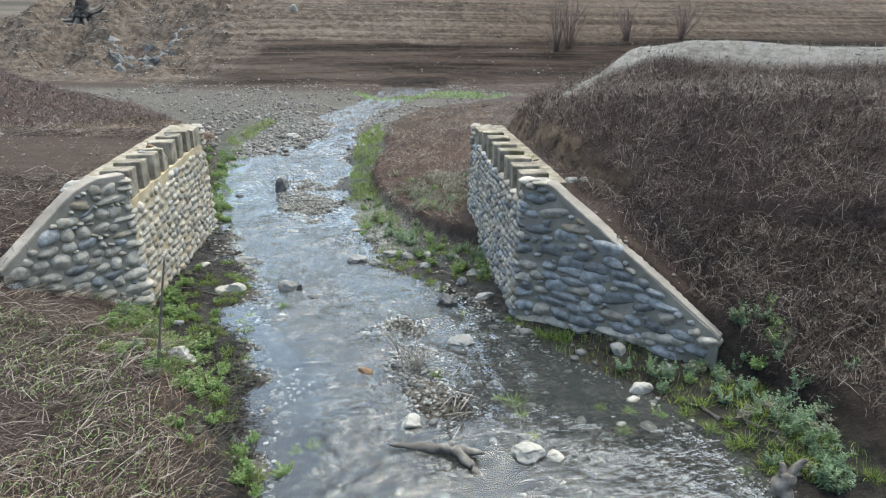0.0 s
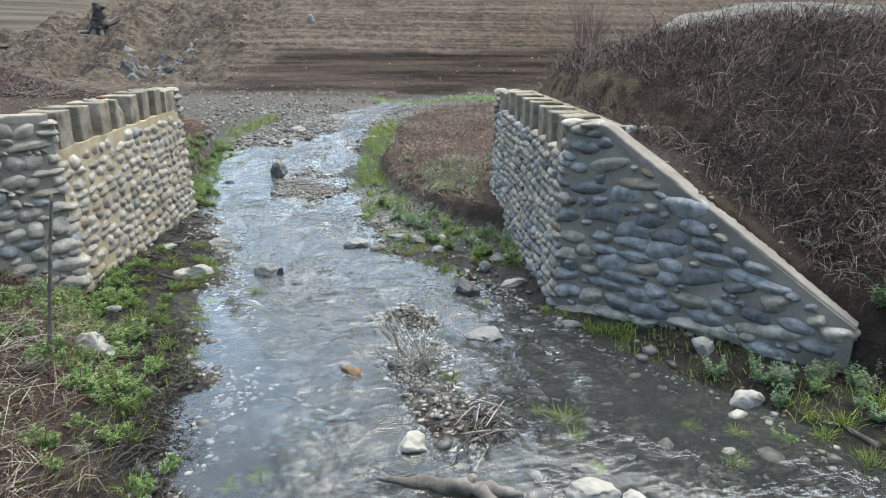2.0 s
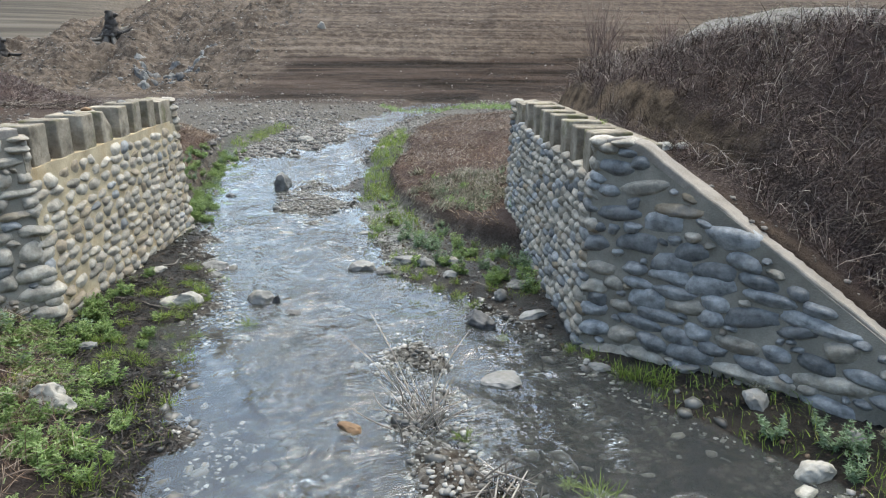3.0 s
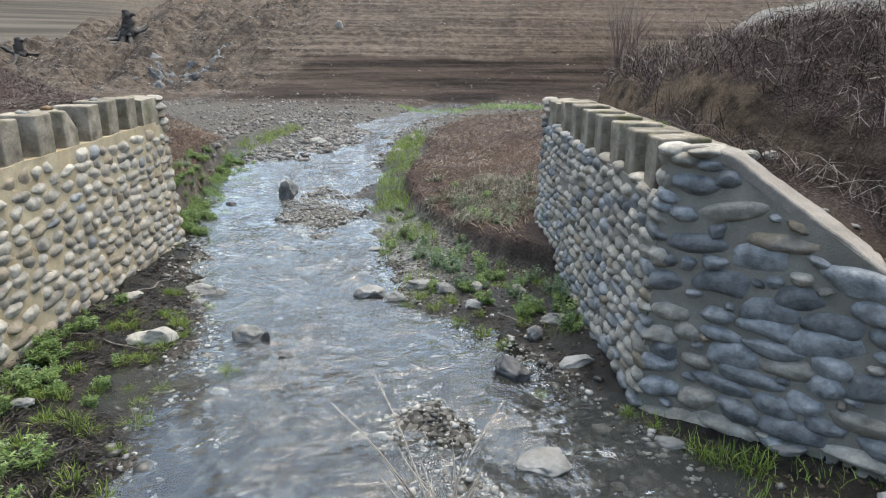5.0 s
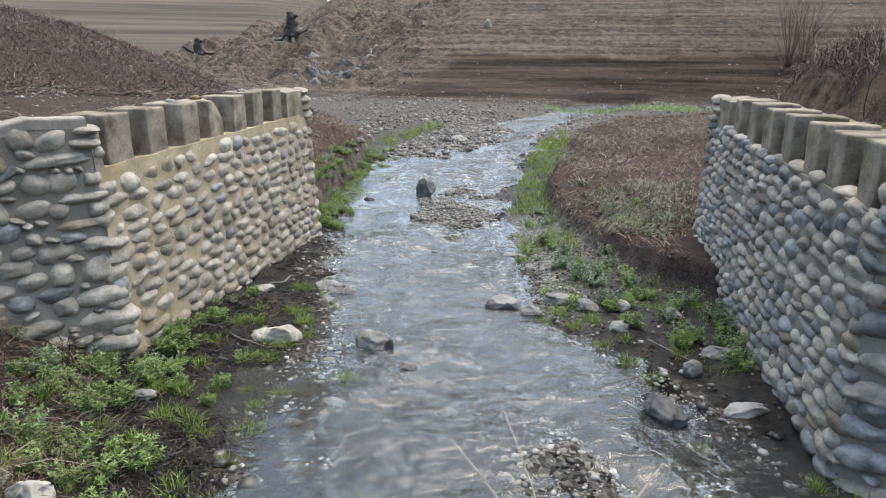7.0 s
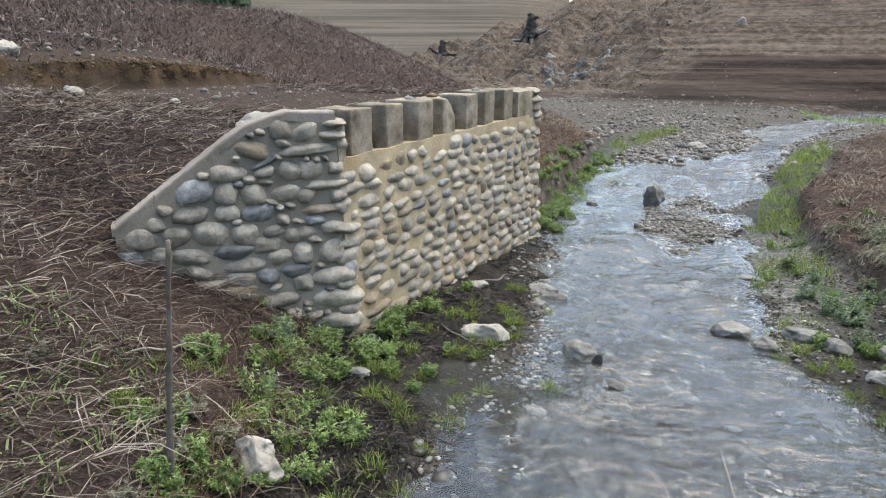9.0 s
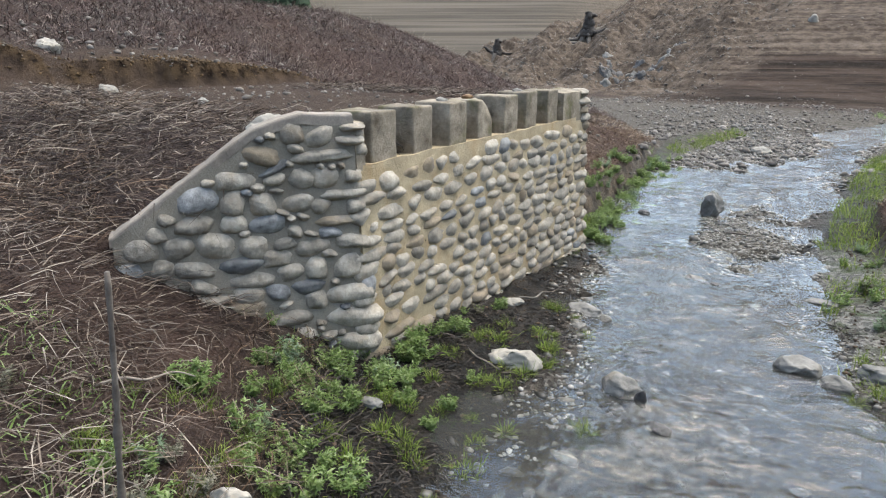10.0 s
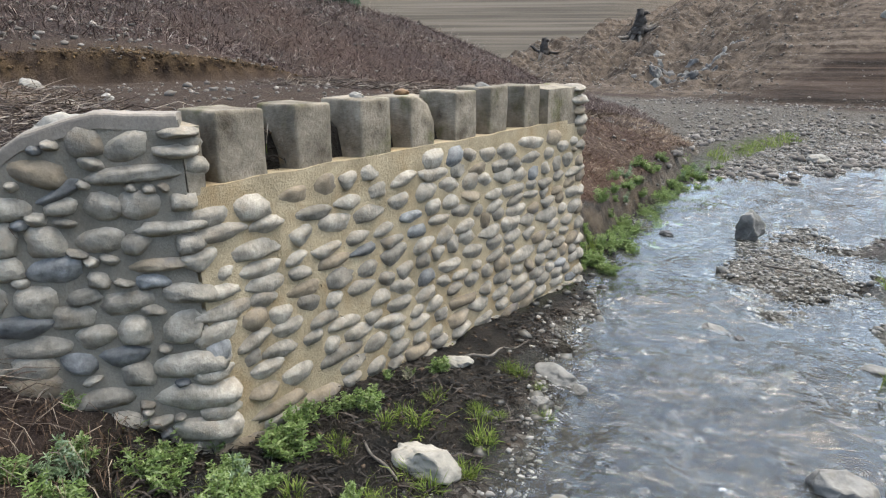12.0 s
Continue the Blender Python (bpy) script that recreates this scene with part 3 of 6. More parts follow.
def cobble_mesh(seed, material, boxy=2.3, rugged=0.2):
    """A river stone with worn flats, unit size, flat towards its bed (-y)."""
    rng = random.Random(seed)
    bm = bmesh.new()
    seg = 14
    tilt, skew = rng.uniform(-0.25, 0.25), rng.uniform(-0.12, 0.12)
    flats = []
    for _ in range(6):
        n = Vector((rng.gauss(0, 0.8), rng.uniform(0.3, 1.3), rng.gauss(0, 0.8))).normalized()
        flats.append((n, rng.uniform(0.74, 0.98)))
    rings = []
    for lat in (-0.4, 0.1, 0.42, 0.7, 0.9):
        ring = []
        for i in range(seg):
            a = 2 * math.pi * i / seg
            r = math.sqrt(max(0.0, 1 - lat * lat)) if lat > 0 else 1.0
            c, s_ = math.cos(a), math.sin(a)
            grow = (abs(c) ** boxy + abs(s_) ** boxy) ** (-1 / boxy)
            p = Vector((c * grow * r, lat, s_ * grow * r))
            for n, d in flats:
                over = p.dot(n) - d
                if over > 0:
                    p -= n * over * 0.75
            p += rugged * noise.noise_vector(p * 0.9 + Vector((seed * 3.7, 0, 0))) + 0.5 * rugged * noise.noise_vector(p * 2.6 + Vector((seed * 5.1, 0, 0)))
            p.x += skew * p.z * 0.5
            p.y += tilt * p.z * 0.4
            ring.append(bm.verts.new(p))
        rings.append(ring)
    top = bm.verts.new(sum((v.co for v in rings[-1]), Vector()) / seg + Vector((0, 0.04, 0)))
    for one, two in zip(rings, rings[1:]):
        for i in range(seg):
            bm.faces.new((one[i], one[(i + 1) % seg], two[(i + 1) % seg], two[i]))
    for i in range(seg):
        bm.faces.new((rings[-1][i], rings[-1][(i + 1) % seg], top))
    bmesh.ops.recalc_face_normals(bm, faces=bm.faces)
    me = bpy.data.meshes.new("cobble")
    bm.to_mesh(me)
    bm.free()
    me.polygons.foreach_set("use_smooth", np.ones(len(me.polygons), dtype=bool))
    me.materials.append(material)
    return me


SLABS = {m.name: [cobble_mesh(i + 30 * k + 200, m, 2.6 + 0.4 * (i % 3), 0.2) for i in range(12)] for k, m in enumerate((cobble_grey, cobble_blue, cobble_tan))}
SHAPES = {m.name: [cobble_mesh(i + 30 * k, m, 2.0 + 0.4 * (i % 4)) for i in range(14)] for k, m in enumerate((cobble_grey, cobble_blue, cobble_tan))}


class Face:
    """One face of masonry: along s from a to b, up z, outwards n, leaning back by batter."""

    def __init__(self, a, b, side, batter):
        self.a, self.size = Vector((*a, 0)), math.dist(a, b)
        self.e = Vector((b[0] - a[0], b[1] - a[1], 0)) / self.size
        self.n = Vector((self.e.y, -self.e.x, 0)) * side
        self.batter, self.sink = batter, 0.36

    def at(self, s, n, z):
        return self.a + self.e * s + self.n * n + Vector((0, 0, z))

    def out(self, z):
        return self.batter * (1.7 - z) / 1.7

    def stone(self, s, z, half, tall, deep, turn, mesh, parent, name="cobble"):
        ob = new(name, mesh)
        m = Matrix((self.e, self.n, Vector((0, 0, 1)))).transposed().to_4x4()
        m = Matrix.Translation(self.at(s, self.out(z) - self.sink * deep, z)) @ m @ Matrix.Rotation(turn, 4, "Y") @ Matrix.Diagonal((half, deep, tall, 1))
        ob.parent = parent
        ob.matrix_basis = parent.matrix_basis.inverted() @ m
        return ob


def pick(rng, weights, slabs=False):
    name = rng.choices([m.name for m in (cobble_grey, cobble_blue, cobble_tan)], weights)[0]
    return rng.choice((SLABS if slabs else SHAPES)[name])


def lay(face, parent, rng, lo, top, s0, s1, tall, length, weights, depth=(0.045, 0.075), slope=0.0, limit=300, keys=(), fill=True):
    """Courses of cobbles between lo(s) and top(s), small ones in the gaps; past the limit they are joined into one mesh."""
    placed, z = [], -0.35
    room = np.array([k[:4] for k in keys]).reshape(-1, 4)

    def free(s, z, half, high, tight):
        if not len(room):
            return True
        return bool(np.all(((room[:, 0] - s) / (room[:, 2] + half)) ** 2 + ((room[:, 1] - z) / (room[:, 3] + high)) ** 2 > tight))

    def put(s, z, half, high, turn):
        nonlocal room
        placed.append((s, z, half, high, rng.uniform(*depth) * (0.75 + 2.2 * high), turn, pick(rng, weights, bool(keys) and rng.random() < 0.6)))
        room = np.vstack([room, (s, z, half, high)])

    while z < 2.1:
        h = rng.uniform(*tall)
        s = s0 + rng.uniform(-0.06, 0.02)
        while s < s1:
            w = rng.uniform(*length)
            if rng.random() < 0.12:
                w *= 1.4
            zz = z + h / 2 + rng.uniform(-0.02, 0.02) + slope * (s - s0) + 0.035 * math.sin(s * 2.1 + z * 3)
            mid, k = s + w / 2, rng.uniform(0.82, 1.12)
            if zz > lo(mid) - 0.08 and zz + h * 0.48 < top(mid + w * 0.2) and mid < s1 + 0.02 and free(mid, zz, w * 0.47, h * 0.47, 0.5):
                put(mid, zz, w * 0.5 * rng.uniform(1.02, 1.2), h * 0.5 * k * 1.26, rng.uniform(-0.14, 0.1))
            s += w + rng.uniform(0.0, 0.02)
        z += h + rng.uniform(-0.004, 0.008)
    for high in ((0.085, 0.068, 0.055, 0.042, 0.032) if keys else (0.055, 0.042, 0.032)) if fill else ():
        for _ in range(420 if keys else 260):
            s, z = rng.uniform(s0, s1), rng.uniform(-0.2, 2.05)
            half = high * rng.uniform(1.2, 2.1)
            if z > lo(s) and z + high < top(s + half * 0.6) - 0.01 and free(s, z, half, high, 0.66 if keys else 0.8):
                put(s, z, half, high, rng.uniform(-0.4, 0.4))
    placed.sort(key=lambda p: p[0])
    for p in placed[:limit]:
        face.stone(*p, parent)
    rest = placed[limit:]
    if rest:
        verts, faces, tints = [], [], []
        for s, zz, half, tall_, deep, turn, mesh in rest:
            m = Matrix((face.e, face.n, Vector((0, 0, 1)))).transposed().to_4x4()
            m = Matrix.Translation(face.at(s, face.out(zz) - face.sink * deep, zz)) @ m @ Matrix.Rotation(turn, 4, "Y") @ Matrix.Diagonal((half, deep, tall_, 1))
            base = len(verts)
            verts.extend((m @ v.co)[:] for v in mesh.vertices)
            for p in mesh.polygons:
                faces.append([base + i for i in p.vertices])
                tints.append({"cobble_grey": 0, "cobble_blue_grey": 1, "cobble_tan": 2}[mesh.materials[0].name])
        me = bpy.data.meshes.new("cobbles")
        me.from_pydata(verts, [], faces)
        for m in (cobble_grey, cobble_blue, cobble_tan):
            me.materials.append(m)
        me.polygons.foreach_set("material_index", np.array(tints, dtype=np.int32))
        me.polygons.foreach_set("use_smooth", np.ones(len(me.polygons), dtype=bool))
        ob = new("cobbles", me)
        ob.parent = parent
        ob.matrix_basis = parent.matrix_basis.inverted()
        tagged(ob, kind="stuff")


def local(bm, parent):
    bmesh.ops.transform(bm, matrix=parent.matrix_basis.inverted(), verts=bm.verts)
    return bm


def rounded_block(wide, deep, tall, r):
    """A box with softened edges, fine enough to take wear."""
    bm = bmesh.new()
    bmesh.ops.create_cube(bm, size=2.0)
    bmesh.ops.subdivide_edges(bm, edges=bm.edges, cuts=9, use_grid_fill=True)
    half = Vector((wide, deep, tall)) / 2
    for v in bm.verts:
        q = Vector()
        for i in range(3):
            n, h = round(v.co[i] * 5), half[i]
            stops = (0, h * 0.35, h * 0.7, h - 2.2 * r, h - r, h)
            q[i] = math.copysign(stops[abs(n)], n)
        inner = Vector([max(-half[i] + r, min(half[i] - r, q[i])) for i in range(3)])
        d = q - inner
        v.co = inner + d.normalized() * r if d.length > 1e-6 else q
    bmesh.ops.recalc_face_normals(bm, faces=bm.faces)
    return bm


def abutment(a, b, side, mortar, label, blocks, far_pier, weights, seed, sink, length, tall, band, broken=False):
    """The face wall of a bridge seat: mortar core, cobble face, concrete blocks on the ledge, a pier at each end."""
    rng = random.Random(seed)
    face = Face(a, b, side, 0.07)
    face.sink = sink
    root = thing("stone_abutment", face.at(face.size / 2, -0.3, -0.3), label, "stone wall", "bridge abutments")
    root.matrix_basis = Matrix.Translation(root.location)
    core = [(0.09, -0.7), (0.0, 1.70), (-0.36, 1.68), (-0.36, -0.7)]
    back = [(-0.364, -0.7), (-0.366, 2.02), (-0.61, 2.03), (-0.62, -0.7)]
    place = lambda n, z, s: face.at(s, n, z)
    part("core", worn(local(prism(core, 0.02, face.size, place, cuts=40), root), 0.014, 0.25), mortar, root)
    part("back_wall", worn(local(prism(back, 0.02, face.size, place, cuts=40), root), 0.014, 0.25), concrete, root)
    for lo, hi in ((0.0, blocks[0] - 0.26), (far_pier, face.size)):
        pier = [(0.0, 1.66), (-0.01, 2.03), (-0.36, 2.06), (-0.365, 1.66)]
        part("end_pier", worn(local(prism(pier, lo + 0.01, hi - 0.02, place, cuts=6), root), 0.012, 0.15), concrete, root)
    for z, half, high in ((2.0, 0.15, 0.06), (1.9, 0.2, 0.08), (1.78, 0.16, 0.07), (1.68, 0.17, 0.075), (1.56, 0.12, 0.08), (1.4, 0.13, 0.085), (1.24, 0.11, 0.075), (1.08, 0.13, 0.09), (0.9, 0.11, 0.085), (0.72, 0.13, 0.09), (0.54, 0.12, 0.085), (0.36, 0.13, 0.09), (0.18, 0.12, 0.085), (0.0, 0.14, 0.09), (-0.18, 0.14, 0.09)):
        face.stone(face.size - half * 0.55 + rng.uniform(0.0, 0.05), z, half, high, 0.15 if z > 1.6 else 0.1, rng.uniform(-0.15, 0.15), pick(rng, weights, True), root)
    for s in blocks:
        w, top, front = 0.165 if s < 0.401 and broken else rng.uniform(0.14, 0.155), 2.09 + rng.uniform(-0.012, 0.012), rng.uniform(-0.03, -0.012)
        bm = rounded_block(2 * w, 0.42 + front, top - 1.66, 0.016)
        for v in bm.verts:
            v.co = face.at(s + v.co.x, (front - 0.42) / 2 + v.co.y, (top + 1.66) / 2 + v.co.z)
        if broken and s == blocks[3]:
            for v in bm.verts:
                q = (v.co - face.at(s + w, front, top)).length
                if q < 0.2:
                    v.co -= (face.n * 0.06 + Vector((0, 0, 0.08))) * (1 - q / 0.2)
        worn(bm, 0.008, 0.3, s * 3)
        worn(bm, 0.004, 0.07, s)
        part("beam_block", local(bm, root), concrete, root, "weathered concrete block on the ledge", smooth=True)
    ledge = lambda s: band
    foot = lambda s: -0.3
    lay(face, root, rng, foot, ledge, -0.03, face.size - 0.16, tall, length, weights, (0.07, 0.1))
    for lo, hi in ((0.0, max(blocks[0] - 0.27, 0.1)),):
        lay(face, root, rng, lambda s: 1.85, lambda s: 2.09, lo, hi, (0.10, 0.13), (0.12, 0.24), weights, (0.05, 0.09), fill=False)
    return face, root


def wing_wall(a, b, side, mortar, label, tops, weights, seed, tall, length, foot, keys=()):
    rng = random.Random(seed)
    face = Face(a, b, side, 0.05)
    root = thing("wing_wall", face.at(face.size / 2, -0.2, 0.2), label, "stone wall", "bridge abutments")
    root.matrix_basis = Matrix.Translation(root.location)
    top = lambda s: float(np.interp(s, [p[0] for p in tops], [p[1] for p in tops]))
    outline = [(-0.02, -0.6)] + [(s, z) for s, z in tops] + [(face.size + 0.02, -0.6)]
    bm = prism(outline, 0.0, -0.2, lambda s, z, n: face.at(s, n + face.out(z), z), cuts=4)
    bmesh.ops.triangulate(bm, faces=[f for f in bm.faces if len(f.verts) > 4])
    bmesh.ops.subdivide_edges(bm, edges=[e for e in bm.edges if e.calc_length() > 0.3], cuts=6, use_grid_fill=True)
    part("core", worn(local(bm, root), 0.012, 0.25), mortar, root)
    bm = bmesh.new()
    rings, n = [], 70
    for i in range(n + 1):
        s = face.size * i / n
        z = top(s) + 0.004
        rings.append([bm.verts.new(face.at(s, q, z + dz)) for q, dz in ((0.0, -0.06), (0.004, 0.0), (0.002, 0.012), (-0.008, 0.022), (-0.08, 0.026), (-0.19, 0.024), (-0.208, 0.014), (-0.212, -0.1))])
    for one, two in zip(rings, rings[1:]):
        for i in range(8):
            bm.faces.new((one[i], one[(i + 1) % 8], two[(i + 1) % 8], two[i]))
    bm.faces.new(rings[0]), bm.faces.new(rings[-1][::-1])
    bmesh.ops.recalc_face_normals(bm, faces=bm.faces)
    part("coping", worn(worn(local(bm, root), 0.014, 0.4), 0.006, 0.07), coping_mat, root, "smooth sloping concrete coping")
    lay(face, root, rng, foot, lambda s: top(s) - 0.02, 0.04, face.size - 0.05, tall, length, weights, (0.085, 0.12), keys=keys)
    for a, b, c, d, deep, turn in keys:
        face.stone(a, b, c, d, deep, turn, pick(rng, weights, True), root)
    return face, root


# the large corner stones: along, up, half length, half height, depth, turn
LEFT_QUOINS = [(0.24, 1.80, 0.27, 0.055, 0.09, 0.06), (0.27, 1.95, 0.13, 0.085, 0.08, 0.3), (0.02, 2.0, 0.11, 0.036, 0.12, 0.0), (0.03, 1.91, 0.12, 0.05, 0.12, -0.05), (0.25, 1.63, 0.12, 0.085, 0.08, 0.1), (0.03, 1.64, 0.08, 0.062, 0.09, 0.0), (0.12, 1.5, 0.2, 0.055, 0.09, 0.05), (0.17, 1.29, 0.2, 0.045, 0.09, -0.04), (0.02, 1.4, 0.09, 0.07, 0.09, 0.2), (0.38, 1.1, 0.16, 0.085, 0.08, 0.15), (0.06, 1.1, 0.15, 0.075, 0.1, -0.2), (0.1, 0.9, 0.14, 0.105, 0.09, 0.2), (0.1, 0.68, 0.23, 0.09, 0.09, -0.06), (0.05, 0.46, 0.24, 0.1, 0.1, -0.12), (0.02, 0.24, 0.22, 0.09, 0.1, -0.1), (0.62, 1.72, 0.14, 0.04, 0.07, 0.45)]
RIGHT_QUOINS = [(0.02, 2.05, 0.1, 0.055, 0.17, 0.0), (0.25, 2.06, 0.12, 0.045, 0.15, -0.05), (0.12, 2.0, 0.112, 0.056, 0.132, 0.0), (0.2, 1.83, 0.223, 0.084, 0.11, 0.04), (0.16, 1.62, 0.14, 0.067, 0.11, 0.0), (0.28, 1.43, 0.279, 0.084, 0.099, -0.14), (0.5, 1.7, 0.26, 0.084, 0.088, -0.3), (0.72, 1.42, 0.223, 0.112, 0.088, -0.22), (0.5, 1.18, 0.233, 0.112, 0.088, -0.05), (0.1, 1.1, 0.149, 0.084, 0.11, -0.2), (0.15, 0.88, 0.158, 0.084, 0.11, -0.05), (0.1, 0.66, 0.167, 0.09, 0.11, -0.25), (0.12, 0.45, 0.167, 0.078, 0.11, -0.25), (0.14, 0.26, 0.186, 0.09, 0.11, -0.25), (0.3, 0.03, 0.353, 0.112, 0.121, -0.12)]
RIGHT_BOULDERS = [(1.0, 1.2, 0.167, 0.09, 0.088, -0.2), (1.2, 0.95, 0.242, 0.108, 0.088, -0.25), (1.55, 0.75, 0.251, 0.114, 0.088, -0.3), (1.0, 0.72, 0.205, 0.09, 0.088, -0.1), (1.9, 0.75, 0.205, 0.066, 0.088, -0.4), (2.2, 0.42, 0.316, 0.096, 0.088, -0.12)]
left_blocks = [0.4, 0.955, 1.515, 2.045, 2.61, 3.12, 3.69]
right_blocks = [0.40, 0.95, 1.45, 2.03, 2.62, 3.22, 3.86]
left_face, left_abutment = abutment(LA, LB, 1, mortar_tan, "abutment of rounded grey cobbles in tan mortar, concrete blocks on top", left_blocks, 3.95, (8, 0.4, 1.8), 3, 0.5, (0.17, 0.36), (0.1, 0.145), 1.65, True)
right_face, right_abutment = abutment(RA, RB, -1, mortar_grey, "abutment of blue-grey river cobbles in grey mortar, concrete blocks on top", right_blocks, 4.15, (7, 4, 0.8), 4, 0.42, (0.15, 0.29), (0.088, 0.125), 1.76)
left_wing, left_wing_wall = wing_wall(LA, LW, -1, mortar_grey, "short sloping wing wall of large grey stones with concrete coping", [(0, 2.07), (0.4, 2.1), (0.75, 2.0), (1.77, 1.28)], (9, 1.5, 0.6), 5, (0.12, 0.175), (0.18, 0.38), lambda s: 0.05 + 0.55 * s, LEFT_QUOINS)
right_wing, right_wing_wall = wing_wall(RA, RW, 1, mortar_grey, "long sloping wing wall of dark flat boulders with concrete coping", [(0, 2.05), (0.25, 2.09), (0.45, 2.04), (2.84, 0.62)], (3, 8, 0.5), 6, (0.12, 0.175), (0.24, 0.46), lambda s: -0.1 + 0.17 * s, RIGHT_QUOINS + RIGHT_BOULDERS)


# ---- loose stones ----
def stone_material(name, dark, mid, light, rough=0.75):
    """Colour by piece, for joined pebbles and stems."""
    m, t, b = nodes_of(name)
    geo = t.nodes.new("ShaderNodeNewGeometry")
    colour = ramp_of(t, geo.outputs["Random Per Island"], [(0.0, dark), (0.5, mid), (1.0, light)])
    grain = noise_of(t, geo.outputs["Position"], 70.0, 5, 0.7)
    t.links.new(mixed(t, 0.4, colour, mixed(t, grain, dark, light)), b.inputs["Base Color"])
    b.inputs["Roughness"].default_value = rough
    b.inputs["Specular IOR Level"].default_value = 0.3
    return m


rock_grey = plain("rock_grey", (0.1, 0.098, 0.09), (0.24, 0.235, 0.22), scale=4, grain=30, rough=0.8, bump=0.6, dist=0.012, vary=0.4, stain=(0.17, 0.155, 0.13))
rock_pale = plain("rock_pale", (0.2, 0.188, 0.16), (0.38, 0.36, 0.315), scale=4, grain=30, rough=0.85, bump=0.6, dist=0.012, vary=0.25, stain=(0.27, 0.235, 0.19))
rock_dark = plain("rock_dark", (0.035, 0.035, 0.036), (0.095, 0.093, 0.09), scale=5, grain=30, rough=0.55, bump=0.6, dist=0.012, vary=0.3, stain=(0.1, 0.1, 0.096), specular=0.3)
rock_brown = plain("rock_brown", (0.11, 0.065, 0.035), (0.24, 0.15, 0.08), scale=5, grain=30, rough=0.7, bump=0.5, dist=0.01, vary=0.2)
ROCKS = {"grey": rock_grey, "pale": rock_pale, "dark": rock_dark, "brown": rock_brown}
wet_pebble = stone_material("wet_pebbles", (0.01, 0.009, 0.008), (0.034, 0.032, 0.028), (0.15, 0.144, 0.127), 0.3)
pebble_mat = stone_material("pebbles", (0.05, 0.046, 0.041), (0.18, 0.171, 0.153), (0.42, 0.402, 0.365), 0.65)
scree_mat = stone_material("scree", (0.05, 0.042, 0.035), (0.125, 0.108, 0.092), (0.3, 0.275, 0.245), 0.9)

clod_mat = stone_material("soil_clods", (0.012, 0.008, 0.006), (0.045, 0.031, 0.022), (0.13, 0.095, 0.065), 0.95)


def rock_mesh(seed, size, faceted):
    rng = random.Random(seed)
    bm = bmesh.new()
    bmesh.ops.create_icosphere(bm, subdivisions=4, radius=1.0)
    cuts = []
    for _ in range(9):
        n = Vector((rng.gauss(0, 1), rng.gauss(0, 1), rng.gauss(0, 1))).normalized()
        cuts.append((n, rng.uniform(0.55, 0.85)))
    off = Vector((seed * 1.7, 0, 0))
    for v in bm.verts:
        p = v.co.copy()
        for n, d in cuts:
            over = p.dot(n) - d
            if over > 0:
                p -= n * over * faceted
        p += 0.18 * noise.noise_vector(p * 1.3 + off) + 0.12 * noise.noise_vector(p * 3.4 + off) + 0.045 * noise.noise_vector(p * 11.0 + off)
        v.co = Vector((p.x * size[0], p.y * size[1], p.z * size[2]))
    return bm


def rock(x, y, size, kind, label, seed, turn=0.0, tilt=0.0, faceted=0.8, sink=0.35, z=None, name="rock", group="stream rocks", category="rock"):
    ob = part(name, rock_mesh(seed, size, faceted), ROCKS[kind], smooth=True)
    base = ground_z(x, y) if z is None else z
    if group == "stream rocks":
        base = max(base, float(lerp(y, WATER)) - 0.03)
    ob.matrix_basis = pose(x, y, base + size[2] * (1 - 2 * sink), tilt, tilt * 0.6, turn)
    return tagged(ob, label, category, group)


GREY, PALE, DARK = "rounded grey stone in the shallow stream", "pale flat stone in the shallow stream", "dark wet boulder in the stream"
rock(2.40, 6.75, (0.14, 0.11, 0.10), "pale", "pale rounded stone at the foot of the bank", 1, 20)
rock(2.77, 7.02, (0.09, 0.08, 0.09), "grey", "small rounded stone among weeds", 2, 5)
rock(2.26, 6.56, (0.09, 0.06, 0.035), "pale", "small flat pale stone beside weeds", 3, 40)
rock(2.01, 6.03, (0.055, 0.045, 0.035), "pale", "small white stone in the shallows", 4, 10)
rock(2.31, 7.6, (0.13, 0.10, 0.10), "grey", "grey angular stone below the wing wall", 5, 70)
rock(2.0, 8.24, (0.15, 0.11, 0.06), "grey", "flat grey slab beside the wing wall", 6, 0)
rock(1.24, 8.34, (0.13, 0.07, 0.05), "grey", "flat grey stone at the wall foot", 7, -25)
rock(0.12, 9.45, (0.19, 0.13, 0.12), "dark", DARK, 8, -35, 12)
rock(0.68, 9.62, (0.18, 0.11, 0.06), "grey", "flat grey slab beside a dark boulder", 9, 12)
rock(0.33, 10.25, (0.09, 0.09, 0.10), "grey", "upright grey stone near the wall", 10, 30)
rock(0.54, 10.6, (0.17, 0.12, 0.08), "grey", "grey stone beside green weeds", 11, 15)
rock(0.17, 11.4, (0.10, 0.09, 0.09), "grey", "grey stone among weeds at the bank", 12, 50)
rock(-0.32, 10.95, (0.12, 0.09, 0.06), "grey", GREY, 13, 10)
rock(-0.33, 11.55, (0.08, 0.07, 0.09), "pale", "small pale stone among weeds", 14, 10)
rock(-0.71, 11.4, (0.15, 0.11, 0.09), "grey", GREY, 15, -20)
rock(-1.0, 11.6, (0.19, 0.12, 0.08), "grey", "long weathered stone like a log", 16, 8)
rock(-1.27, 11.3, (0.15, 0.12, 0.08), "grey", GREY, 17, 5)
rock(-1.62, 11.4, (0.21, 0.17, 0.13), "grey", "flat grey stone at the water's edge", 78, 4)
